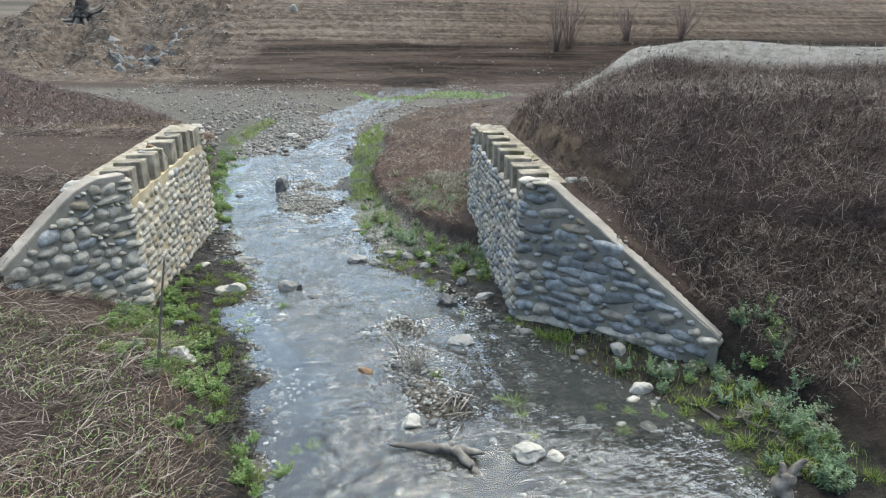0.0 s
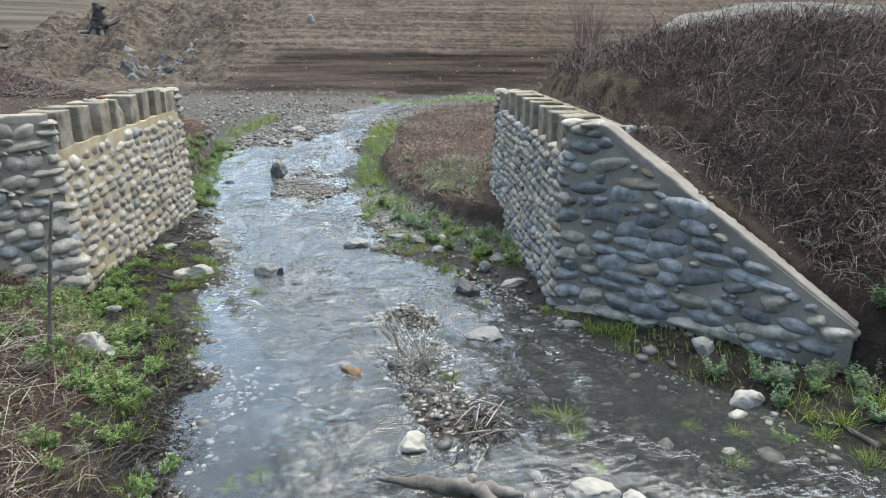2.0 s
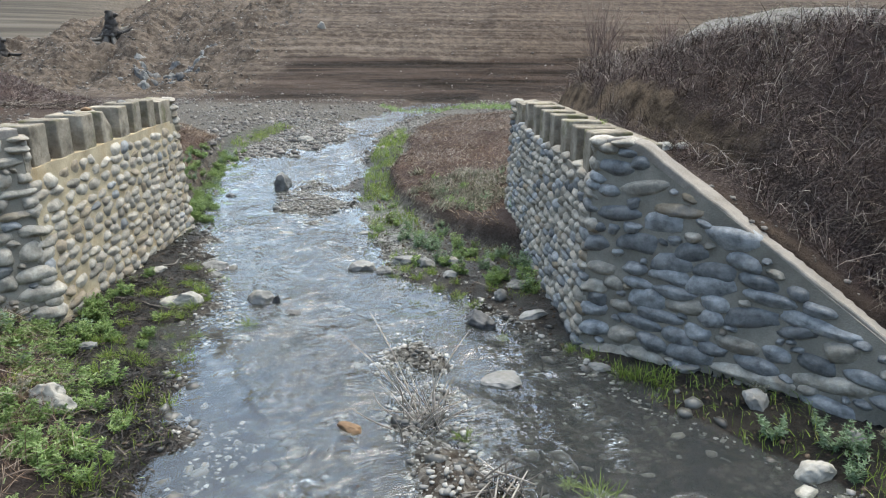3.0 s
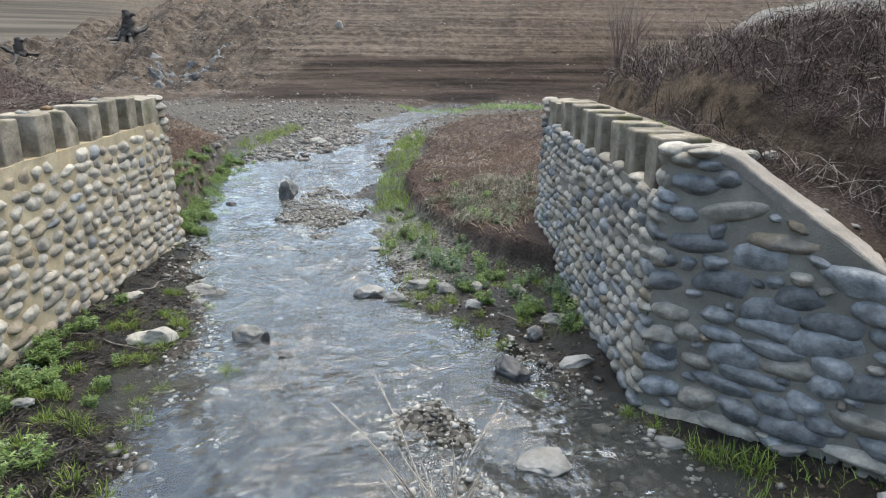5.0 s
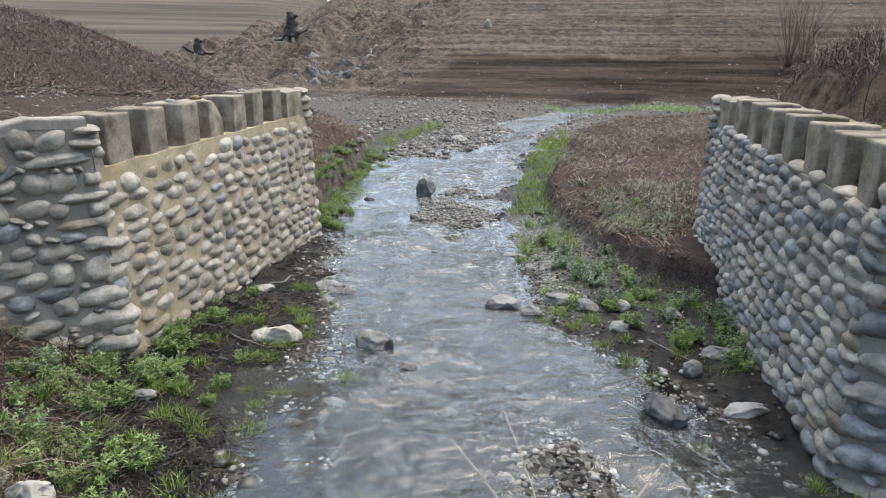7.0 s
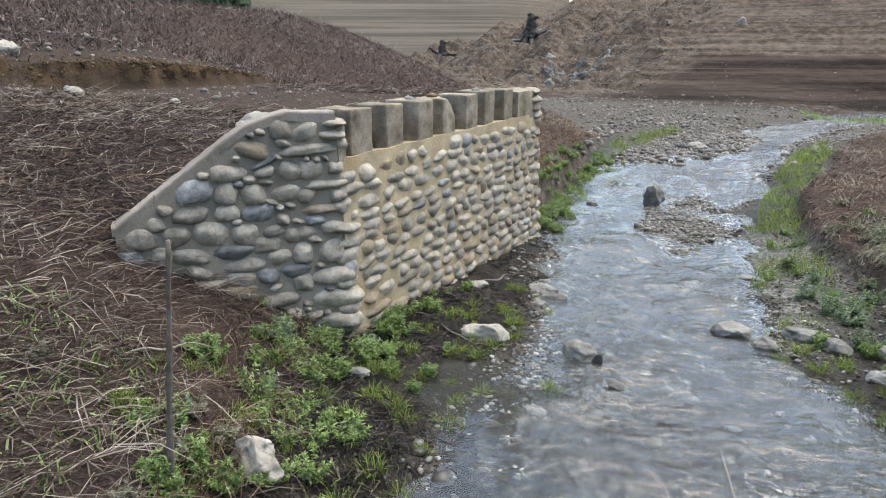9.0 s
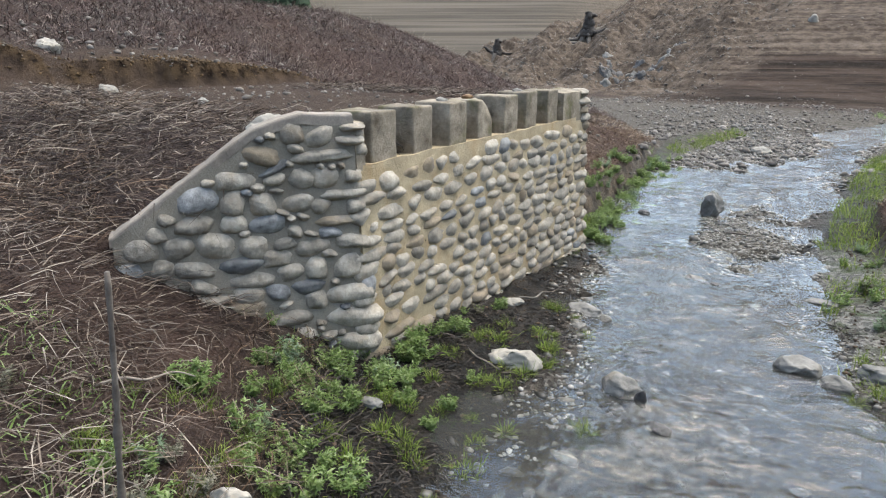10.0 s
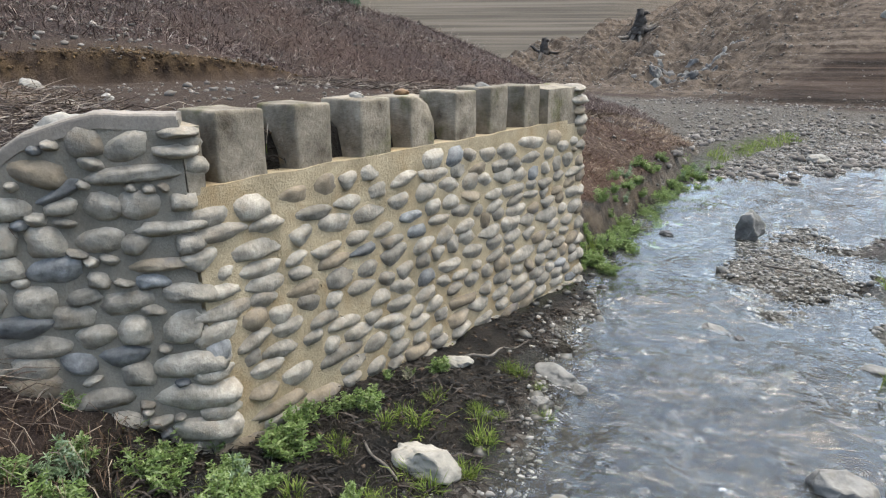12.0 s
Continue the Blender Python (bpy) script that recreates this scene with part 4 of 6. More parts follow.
rock(-1.87, 13.45, (0.19, 0.1, 0.05), "grey", "flat stone on the gravel edge", 19, 6)
rock(-2.46, 9.9, (0.19, 0.14, 0.14), "grey", "squared grey block in the stream", 20, 10, faceted=1.0)
# added dark piece, stands in for the dark side of the block above
rock(-2.30, 9.82, (0.05, 0.04, 0.12), "dark", "dark piece set against the squared block as its dark end", 21, 10)
rock(-2.02, 9.55, (0.09, 0.07, 0.06), "dark", "small dark stone in the riffle", 22, 0)
rock(-3.65, 11.3, (0.21, 0.14, 0.07), "grey", "broad flat grey stone on mud", 23, 6)
rock(-3.4, 11.25, (0.08, 0.06, 0.05), "grey", "small grey stone at the water's edge", 24, 0)
rock(-3.37, 9.62, (0.25, 0.15, 0.12), "pale", "white weathered rock on wet mud", 25, 8, faceted=1.0, sink=0.25)
rock(-4.2, 10.72, (0.13, 0.09, 0.06), "pale", "pale stone at the foot of the wall", 26, 20)
rock(-3.46, 10.85, (0.08, 0.06, 0.04), "grey", "small grey stone on gravelly mud", 27, 20)
rock(-4.42, 16.7, (0.21, 0.16, 0.3), "grey", "dark grey pointed boulder standing on the gravel bar", 28, 25, 8, faceted=0.9, sink=0.25)
rock(-3.28, 13.25, (0.15, 0.09, 0.05), "grey", "grey stone at the end of the gravel bar", 29, 0)
rock(-3.02, 13.2, (0.06, 0.05, 0.05), "dark", "small black stone beside the gravel bar", 30, 0)
rock(-5.36, 16.1, (0.1, 0.08, 0.07), "dark", "small dark stone in the stream", 31, 0)
rock(-0.17, 5.98, (0.135, 0.12, 0.07), "pale", PALE, 32, 15, faceted=1.0)
rock(0.99, 5.42, (0.17, 0.14, 0.09), "pale", "pale flat-topped boulder in the shallows", 33, -20, faceted=1.0, sink=0.25)
rock(1.25, 5.44, (0.07, 0.09, 0.05), "pale", "small pale stone beside a boulder", 34, 20)
rock(0.97, 5.75, (0.1, 0.06, 0.04), "grey", GREY, 35, 0)
rock(-0.82, 7.05, (0.12, 0.06, 0.06), "brown", "rusty brown stone on the gravel island", 36, -30)
rock(0.35, 8.0, (0.22, 0.16, 0.05), "grey", "flat grey slab in the shallow stream", 37, 30)
rock(-2.9, 6.75, (0.16, 0.13, 0.16), "pale", "white angular rock standing among weeds", 38, 30, 8, faceted=1.0)
rock(-3.6, 8.25, (0.1, 0.07, 0.04), "grey", "small flat grey stone among green weeds", 39, 10)
rock(-12.3, 9.2, (0.24, 0.16, 0.17), "pale", "pale boulder on the bare bank", 40, 10, group="bank rocks")
rock(-10.46, 9.3, (0.28, 0.14, 0.12), "pale", "flat pale rock on the bare bank", 41, -10, group="bank rocks", faceted=1.0)
rock(-7.95, 9.12, (0.07, 0.06, 0.05), "pale", "small white stone on the bank", 42, 0, group="bank rocks")
rock(-8.05, 9.5, (0.09, 0.06, 0.06), "pale", "small pale stone on the bank", 43, 0, group="bank rocks")
rock(-4.78, 8.33, (0.19, 0.1, 0.09), "pale", "pale stone lying behind the coping", 44, 62, sink=0.3, z=1.98, group="bank rocks")
rock(1.9, 9.6, (0.1, 0.07, 0.06), "pale", "pale cobble lying behind the coping", 45, 0, group="bank rocks")
rock(2.1, 9.62, (0.08, 0.055, 0.05), "pale", "pale cobble lying on the bare bench", 46, 0, group="bank rocks")
rock(-6.1, 24.4, (0.3, 0.22, 0.14), "pale", "white stone in the far shallows", 47, 0)
rock(-16.2, 66.3, (0.4, 0.3, 0.5), "pale", "white boulder on the far slope", 48, 20, group="slope rocks")
for n in range(64):
    ox, oy = random.Random(n + 300).gauss(-28.6, 2.3), random.Random(n + 400).gauss(59, 2.2)
    big = random.Random(n + 500).uniform(0.4, 1.1)
    rock(ox, oy, (big * 0.8, big * 0.7, big * 1.1), "grey" if n % 2 else "dark", "grey jagged outcrop rock on the far slope", 100 + n, 40 * n, 10, faceted=1.0, sink=0.9, name="outcrop_rock", group="outcrop on the slope")
for n, (s, d, kind) in enumerate(((1.515, -0.2, "pale"), (2.045, -0.25, "brown"), (3.12, -0.22, "grey"))):
    p = left_face.at(s, d, 2.09)
    rock(p.x, p.y, (0.07, 0.05, 0.035), kind, "small loose stone set on a concrete block", 60 + n, 30 * n, z=2.07, sink=0.1, group="stones on blocks")


def scatter(name, count, box, keep, sizes, material, label, seed, sink=0.3, flat=0.6, category="gravel"):
    """Loose stones joined into one mesh."""
    rng = np.random.default_rng(seed)
    x, y = rng.uniform(box[0], box[1], count), rng.uniform(box[2], box[3], count)
    z, kinds = land(x, y)
    ok = keep(x, y, z, kinds, rng)
    x, y, z = x[ok], y[ok], z[ok]
    n = len(x)
    bm = bmesh.new()
    bmesh.ops.create_icosphere(bm, subdivisions=1, radius=1.0)
    base = np.array([v.co[:] for v in bm.verts])
    tris = np.array([[v.index for v in f.verts] for f in bm.faces])
    bm.free()
    lumps = base[None] * (1 + rng.uniform(-0.5, 0.3, (n, len(base), 1)))
    big = sizes[0] * (sizes[1] / sizes[0]) ** (rng.random(n) ** 2.2)
    scale = np.stack([big, big * rng.uniform(0.55, 0.95, n), big * rng.uniform(0.75, 1.1, n) * flat], 1)
    p = lumps * scale[:, None]
    a = rng.uniform(0, 6.283, n)
    c, s = np.cos(a)[:, None], np.sin(a)[:, None]
    q = np.stack([p[..., 0] * c - p[..., 1] * s + x[:, None], p[..., 0] * s + p[..., 1] * c + y[:, None], p[..., 2] + (z + scale[:, 2] * (1 - 2 * sink))[:, None]], 2)
    faces = (tris[None] + (np.arange(n) * len(base))[:, None, None]).reshape(-1, 3)
    me = bpy.data.meshes.new(name)
    me.from_pydata(q.reshape(-1, 3).tolist(), [], faces.tolist())
    me.polygons.foreach_set("use_smooth", np.ones(len(faces), dtype=bool))
    me.materials.append(material)
    return tagged(new(name, me), label, category, kind="stuff")


def in_stream(x, y, margin):
    return np.minimum(x - lerp(y, LEFT_EDGE), lerp(y, RIGHT_EDGE) - x) > margin


def on_bars(x, y, z, k, rng):
    return (z > lerp(y, WATER) - 0.05) & (k["gravel"] > rng.random(len(x))) & (k["dry"] < 0.2) & (beside(x, y, MOUND)[0] < -0.2) & (k["green"] < 0.2 + 0.5 * rng.random(len(x)))


scatter("gravel", 120000, (-8, 3.5, 4.5, 30), on_bars, (0.009, 0.042), pebble_mat, "mixed grey gravel on bars and islands in the stream", 1)
scatter("bed_stones", 14000, (-7.5, 3.8, 3, 26), lambda x, y, z, k, rng: in_stream(x, y, -0.3) & (rng.random(len(x)) < 0.45 + 0.4 * waves(x, y, 0.8, 21)), (0.02, 0.1), wet_pebble, "wet stones on the stream bed, just under water", 2, sink=0.42, flat=0.55)
scatter("foot_rubble", 24000, (-4.9, 3.6, 6.5, 14), lambda x, y, z, k, rng: (k["mud"] > 0.4) & (k["dry"] < 0.3) & (rng.random(len(x)) < 0.5), (0.005, 0.03), clod_mat, "small dark stones strewn over the wet mud", 3)
scatter("bank_stones", 2600, (-13, -5.2, 6, 20), lambda x, y, z, k, rng: rng.random(len(x)) < np.maximum(k["bare"], 0.7 * np.exp(-((y - 12.3) / 1.5) ** 2) * (x > -9)), (0.01, 0.045), scree_mat, "pale pebbles on the bare earth behind the wall", 4)
scatter("bench_stones", 1500, (1.0, 4.2, 7.2, 14), lambda x, y, z, k, rng: (k["bare"] > 0.3) & (rng.random(len(x)) < 0.7), (0.012, 0.05), scree_mat, "pale crumbs of stone behind the right wall", 5)
scatter("slope_scree", 50000, (-62, 30, 44, 80), lambda x, y, z, k, rng: (rng.random(len(x)) < 0.03 + 0.8 * k["spur"]) & (k["scree"] > 0.5), (0.03, 0.17), scree_mat, "loose scree on the bare far slope", 6)
scatter("flat_stones", 18000, (-22, 6, 21, 50), lambda x, y, z, k, rng: (k["dry"] < 0.4) & (rng.random(len(x)) < 0.35 + 0.6 * waves(x, y, 2.2, 31)), (0.025, 0.13), scree_mat, "stones strewn over the far gravel flat", 8)
scatter("shoal_stones", 6000, (-10, -3, 18.5, 34), lambda x, y, z, k, rng: (k["dry"] < 0.3) & (k["green"] < 0.3) & (z > lerp(y, WATER) - 0.04) & (rng.random(len(x)) < 0.55 + 0.5 * waves(x, y, 1.6, 72)), (0.03, 0.15), scree_mat, "pale stones along the far shallows", 14)
scatter("scarp_clods", 14000, (0.9, 3.2, 7.5, 17), lambda x, y, z, k, rng: k["scarp"] > 0.35, (0.004, 0.012), stone_material("bank_soil", (0.03, 0.021, 0.015), (0.07, 0.051, 0.036), (0.13, 0.097, 0.068), 0.95), "crumbling brown soil on the cut behind the wall", 9, sink=0.4, flat=0.8, category="soil")
scatter("mound_clods", 9000, (-12.6, -10.4, 2, 15), lambda x, y, z, k, rng: (k["ochre"] > 0.3), (0.01, 0.04), stone_material("ochre_clods", (0.012, 0.008, 0.005), (0.05, 0.032, 0.018), (0.17, 0.11, 0.055), 0.95), "ragged ochre soil in the mound's cut edge", 11, sink=0.4, flat=0.8, category="soil")
scatter("bar_clods", 9000, (-3, 1.2, 11.6, 27), lambda x, y, z, k, rng: (np.abs(beside(x, y, MOUND)[0] + 0.1) < 0.28), (0.01, 0.03), clod_mat, "crumbling soil along the edge of the point bar", 12, sink=0.4, flat=0.8, category="soil")
scatter("mound_stones", 9000, (-22, -8, 8, 27), lambda x, y, z, k, rng: (rng.random(len(x)) < 0.12 + 0.75 * np.clip(waves(x, y, 2.6, 41), 0, 1)) & (k["dry"] > 0.3), (0.02, 0.09), scree_mat, "pale stones washed over the mound's lower slope", 13)
scatter("road_chips", 2500, (2, 16, 9, 30), lambda x, y, z, k, rng: k["road"] > 0.5, (0.02, 0.06), scree_mat, "pale chips of stone on the track", 7)


# ---- dry stems, grass and weeds ----
def leaf_material(name, stops, rough=0.7, glow_through=0.0):
    m, t, b = nodes_of(name)
    geo = t.nodes.new("ShaderNodeNewGeometry")
    colour = ramp_of(t, geo.outputs["Random Per Island"], stops)
    patch = noise_of(t, geo.outputs["Position"], 1.4, 4)
    shade = mixed(t, span(t, patch, 0.35, 0.7), colour, mixed(t, 0.5, colour, stops[0][1]))
    t.links.new(shade, b.inputs["Base Color"])
    if glow_through:
        thin = t.nodes.new("ShaderNodeBsdfTranslucent")
        blend = t.nodes.new("ShaderNodeMixShader")
        blend.inputs[0].default_value = glow_through
        t.links.new(shade, thin.inputs["Color"])
        t.links.new(b.outputs[0], blend.inputs[1])
        t.links.new(thin.outputs[0], blend.inputs[2])
        t.links.new(blend.outputs[0], t.nodes["Material Output"].inputs["Surface"])
    b.inputs["Roughness"].default_value = rough
    b.inputs["Specular IOR Level"].default_value = 0.12
    return m


straw = leaf_material("straw", [(0.0, (0.022, 0.015, 0.012)), (0.45, (0.07, 0.05, 0.039)), (0.8, (0.17, 0.138, 0.11)), (1.0, (0.36, 0.315, 0.262))])
straw_dark = leaf_material("dark_straw", [(0.0, (0.028, 0.018, 0.016)), (0.55, (0.088, 0.06, 0.053)), (0.86, (0.17, 0.124, 0.11)), (1.0, (0.38, 0.325, 0.285))])
straw_red = leaf_material("red_straw", [(0.0, (0.03, 0.02, 0.014)), (0.45, (0.095, 0.06, 0.04)), (0.8, (0.19, 0.135, 0.092)), (1.0, (0.36, 0.3, 0.235))])
straw_tan = leaf_material("tan_straw", [(0.0, (0.045, 0.03, 0.02)), (0.45, (0.14, 0.095, 0.062)), (0.8, (0.26, 0.195, 0.135)), (1.0, (0.42, 0.355, 0.28))])
stalk_pale = leaf_material("pale_stalk", [(0.0, (0.165, 0.135, 0.109)), (0.6, (0.285, 0.247, 0.206)), (1.0, (0.413, 0.375, 0.323))])
muck = leaf_material("black_debris", [(0.0, (0.010, 0.009, 0.008)), (0.7, (0.028, 0.024, 0.021)), (1.0, (0.096, 0.080, 0.068))], rough=0.45)
grass_green = leaf_material("grass_green", [(0.0, (0.075, 0.11, 0.022)), (0.5, (0.18, 0.255, 0.055)), (1.0, (0.34, 0.39, 0.12))], rough=0.5, glow_through=0.4)
weed_green = leaf_material("weed_green", [(0.0, (0.1, 0.155, 0.045)), (0.5, (0.21, 0.3, 0.1)), (1.0, (0.37, 0.44, 0.23))], rough=0.65, glow_through=0.4)
weed_blue = leaf_material("blue_green_weed", [(0.0, (0.09, 0.135, 0.07)), (0.5, (0.19, 0.27, 0.15)), (1.0, (0.36, 0.43, 0.31))], rough=0.65, glow_through=0.4)
weed_pale = leaf_material("dry_weed", [(0.0, (0.102, 0.102, 0.072)), (0.5, (0.187, 0.183, 0.132)), (1.0, (0.323, 0.306, 0.238))], rough=0.8, glow_through=0.3)


def blades(p, az, lift, length, width, droop, rng):
    """Ribbon blades from points p: bearing, lift, length, width and droop of each. Returns vertices and faces."""
    n = len(p)
    ca, sa, cl, sl = np.cos(az), np.sin(az), np.cos(lift), np.sin(lift)
    d1 = np.stack([ca * cl, sa * cl, sl], 1)
    l2 = lift - droop
    a2 = az + rng.normal(0, 0.25, n)
    d2 = np.stack([np.cos(a2) * np.cos(l2), np.sin(a2) * np.cos(l2), np.sin(l2)], 1)
    mid = p + d1 * (length * 0.55)[:, None]
    tip = mid + d2 * (length * 0.45)[:, None]
    roll = rng.uniform(-0.9, 0.9, n)
    w = np.stack([-sa * np.cos(roll), ca * np.cos(roll), np.sin(roll)], 1) * (width * 0.5)[:, None]
    v = np.stack([p - w, p + w, mid - w * 0.8, mid + w * 0.8, tip - w * 0.25, tip + w * 0.25], 1).reshape(-1, 3)
    b = (np.arange(n) * 6)[:, None]
    f = np.concatenate([b + np.array([[0, 1, 3, 2]]), b + np.array([[2, 3, 5, 4]])])
    return v, f


def stuff(name, v, f, material, label, category):
    me = bpy.data.meshes.new(name)
    me.from_pydata(v.tolist(), [], f.tolist())
    me.materials.append(material)
    return tagged(new(name, me), label, category, kind="stuff")


def thatch(name, count, box, keep, length, width, lift, material, label, seed, up=0.05, droop=0.5, swirl=1.0, category="dry grass", stray=0.75):
    """A mat of stems over the ground: bearings follow slow swirls."""
    rng = np.random.default_rng(seed)
    x, y = rng.uniform(box[0], box[1], count), rng.uniform(box[2], box[3], count)
    z, k = land(x, y)
    ok = keep(x, y, z, k, rng)
    x, y, z = x[ok], y[ok], z[ok]
    n = len(x)
    az = 3.14 * waves(x, y, 1.3, seed) * swirl + rng.normal(0, stray, n)
    size = length[0] * (length[1] / length[0]) ** rng.random(n)
    v, f = blades(np.stack([x, y, z - 0.01 + rng.random(n) ** 2 * up], 1), az, rng.uniform(lift[0], lift[1], n), size, rng.uniform(width[0], width[1], n), rng.normal(droop, 0.25, n), rng)
    return stuff(name, v, f, material, label, category)


def dry_only(x, y, z, k, rng):
    toe = (x < 0) & (y > 4.6) & (y < 8.6) & (beside(x, y, BASE_LEFT)[0] < 0.75 + 0.5 * waves(x, y, 0.7, 71)) & (rng.random(len(x)) > 0.2)
    behind = (x > -5.15) & (y > 8.0) & (y < 13.7) & (x < 0)
    return ~toe & (k["dry"] > rng.random(len(x))) & (k["bare"] < 0.5 * rng.random(len(x)) + 0.1) & (k["ochre"] < 0.4) & (k["road"] < 0.3) & (k["scarp"] < 0.85) & (k["undercut"] < 0.6) & ~(behind & (beside(x, y, [LW, LA, LB])[0] < 0.4)) & ~((x > 0) & (y > 7) & (y < 14) & (beside(x, y, [RW, RA, RB])[0] > -0.3 - 0.4 * step(y, 8.2, 9.0)))


thatch("straw_mat", 66000, (-10.2, -1.0, 2.8, 13.3), dry_only, (0.14, 0.42), (0.004, 0.0095), (-0.05, 0.35), straw, "thick mat of broken grey-brown dry stems", 31, up=0.09, stray=1.1)
thatch("rear_straw", 45000, (-11, 9, -5, 4), lambda *a: dry_only(*a) & (a[1] + 0.8 * waves(a[0], a[1], 0.9, 60) < 3.4), (0.15, 0.42), (0.005, 0.01), (-0.05, 0.6), straw, "mat of dry stems on the banks upstream", 60, up=0.08, stray=1.4)
thatch("straw_stalks", 3800, (-10.5, -1.2, 2.4, 12.5), lambda *a: dry_only(*a) & (waves(a[0], a[1], 1.5, 8) > -0.3), (0.25, 0.65), (0.004, 0.0075), (0.0, 0.5), stalk_pale, "long pale broken stalks lying on the bank", 32, up=0.12)
thatch("straw_rust", 16000, (-9, -1.4, 2.8, 10), lambda *a: dry_only(*a) & (waves(a[0], a[1], 1.2, 48) > 0.05), (0.15, 0.42), (0.003, 0.008), (-0.05, 0.5), straw_red, "patches of rusty stems in the straw", 48, up=0.1, stray=1.2)
thatch("bank_moss", 11000, (-5, -1.2, 3, 8.6), lambda *a: dry_only(*a) & (waves(a[0], a[1], 0.9, 49) > 0.25), (0.04, 0.12), (0.006, 0.014), (0.1, 1.2), weed_green, "grey-green herbs growing up through the straw", 49, up=0.05, stray=3.0)
thatch("crest_grass", 26000, (2.5, 16, 7, 32), lambda x, y, z, k, rng: (k["road"] > 0.25) & (waves(x, y, 0.9, 51) > -0.4), (0.06, 0.2), (0.006, 0.013), (0.3, 1.4), weed_pale, "short pale dry grass on the crest of the bank", 51, up=0.0, stray=3.0)
thatch("bank_tussocks", 9000, (-4.5, -1.2, 2.6, 8.4), lambda x, y, z, k, rng: (k["dry"] > 0.15) & (k["dry"] < 0.98) & (waves(x, y, 0.7, 5) > -0.25), (0.15, 0.4), (0.003, 0.007), (0.2, 1.1), straw_red, "rusty tussocks hanging over the bank edge", 33, up=0.05, droop=1.1)
thatch("bank_grass", 140000, (1.2, 11, 3.5, 19), dry_only, (0.1, 0.34), (0.003, 0.0075), (0.2, 1.3), straw_dark, "dark withered grass covering the steep bank", 34, up=0.05, droop=0.8, swirl=0.3, stray=2.0)
thatch("bank_stems", 30000, (1.2, 9, 3.5, 17), dry_only, (0.2, 0.5), (0.004, 0.009), (0.1, 1.2), straw, "tangled grey-brown stems on the steep bank", 46, up=0.08, droop=0.7, swirl=0.3, stray=2.0)
thatch("bank_stalks", 11000, (1.6, 12, 2, 16), lambda *a: dry_only(*a) & (waves(a[0], a[1], 1.1, 18) > -0.3), (0.15, 0.5), (0.0025, 0.0055), (0.2, 1.2), stalk_pale, "scattered pale stalks on the dark bank", 35, up=0.05)
thatch("toe_straw", 12000, (3.2, 6.5, 2.5, 8.3), lambda x, y, z, k, rng: (k["dry"] > 0.3) & (z < 1.75), (0.15, 0.4), (0.003, 0.007), (0.0, 0.9), straw, "tangled straw hanging at the foot of the bank", 36, up=0.06, droop=1.2)
thatch("bar_straw", 9000, (-3, 3.5, 11.5, 30), lambda x, y, z, k, rng: (k["dry"] > 0.6) & (x < 2.4 + 0.15 * (y - 12)) & ~((x > 0.3) & (y < 14)) & (waves(x, y, 1.0, 53) > -0.1), (0.1, 0.32), (0.005, 0.01), (0.1, 1.0), stalk_pale, "pale straw on the point bar", 53, up=0.04, stray=2.0)
thatch("bar_grass", 30000, (-3, 4.5, 11.5, 32), lambda x, y, z, k, rng: (k["dry"] > 0.6) & (x < 2.4 + 0.15 * (y - 12)) & ~((x > 0.3) & (y < 14)), (0.07, 0.25), (0.007, 0.014), (0.0, 0.8), straw_red, "short red-brown withered grass on the point bar", 37, up=0.04, droop=0.6)
thatch("shore_grass", 42000, (-12, -5, 13.4, 28), dry_only, (0.06, 0.2), (0.006, 0.012), (0.1, 1.0), straw_tan, "rust-coloured dry grass on the sloping shore", 38, up=0.04, droop=0.6)
thatch("mound_grass", 90000, (-24, -10.0, 4, 36), dry_only, (0.1, 0.32), (0.007, 0.016), (0.0, 1.1), straw_dark, "dark brown withered grass on the mound", 39, up=0.03, droop=0.4, swirl=0.3, stray=2.0)
thatch("mound_stalks", 5000, (-27, -12.5, 3, 36), lambda *a: dry_only(*a) & (waves(a[0], a[1], 3, 28) > 0.0), (0.2, 0.55), (0.006, 0.012), (0.4, 1.4), stalk_pale, "pale standing stalks along the mound", 40, up=0.02, droop=0.3)
thatch("wet_debris", 34000, (-4.7, -1.4, 5.2, 13), lambda x, y, z, k, rng: (k["mud"] > 0.35) & (k["dry"] < 0.3) & (waves(x, y, 0.6, 6) > -0.45), (0.04, 0.2), (0.004, 0.016), (-0.05, 0.4), muck, "black rotten stems lying on wet mud", 41, up=0.03)
thatch("mud_litter", 22000, (-4.3, -1.3, 5.2, 12), lambda x, y, z, k, rng: (k["dry"] < 0.4) & (z > lerp(y, WATER) - 0.03) & (x < lerp(y, LEFT_EDGE) + 0.35) & (waves(x, y, 0.35, 58) > -0.5), (0.03, 0.14), (0.004, 0.013), (-0.05, 0.5), muck, "black leaf litter on the wet mud", 58, up=0.02, stray=3.0)
thatch("edge_grass", 60000, (-7.9, 1, 11.5, 28), lambda x, y, z, k, rng: (k["green"] > 0.45) & (k["dry"] < 0.35) & (y > 13.2 + 0.9 * waves(x, y, 1.2, 61)) & (waves(x, y, 0.5, 16) + 0.6 * waves(x, y, 1.7, 56) > -0.25) & (z > lerp(y, WATER) - 0.05), (0.08, 0.26), (0.006, 0.013), (0.6, 1.5), grass_green, "lush green grass along the stream edge", 42, up=0.0, droop=0.5, category="grass")
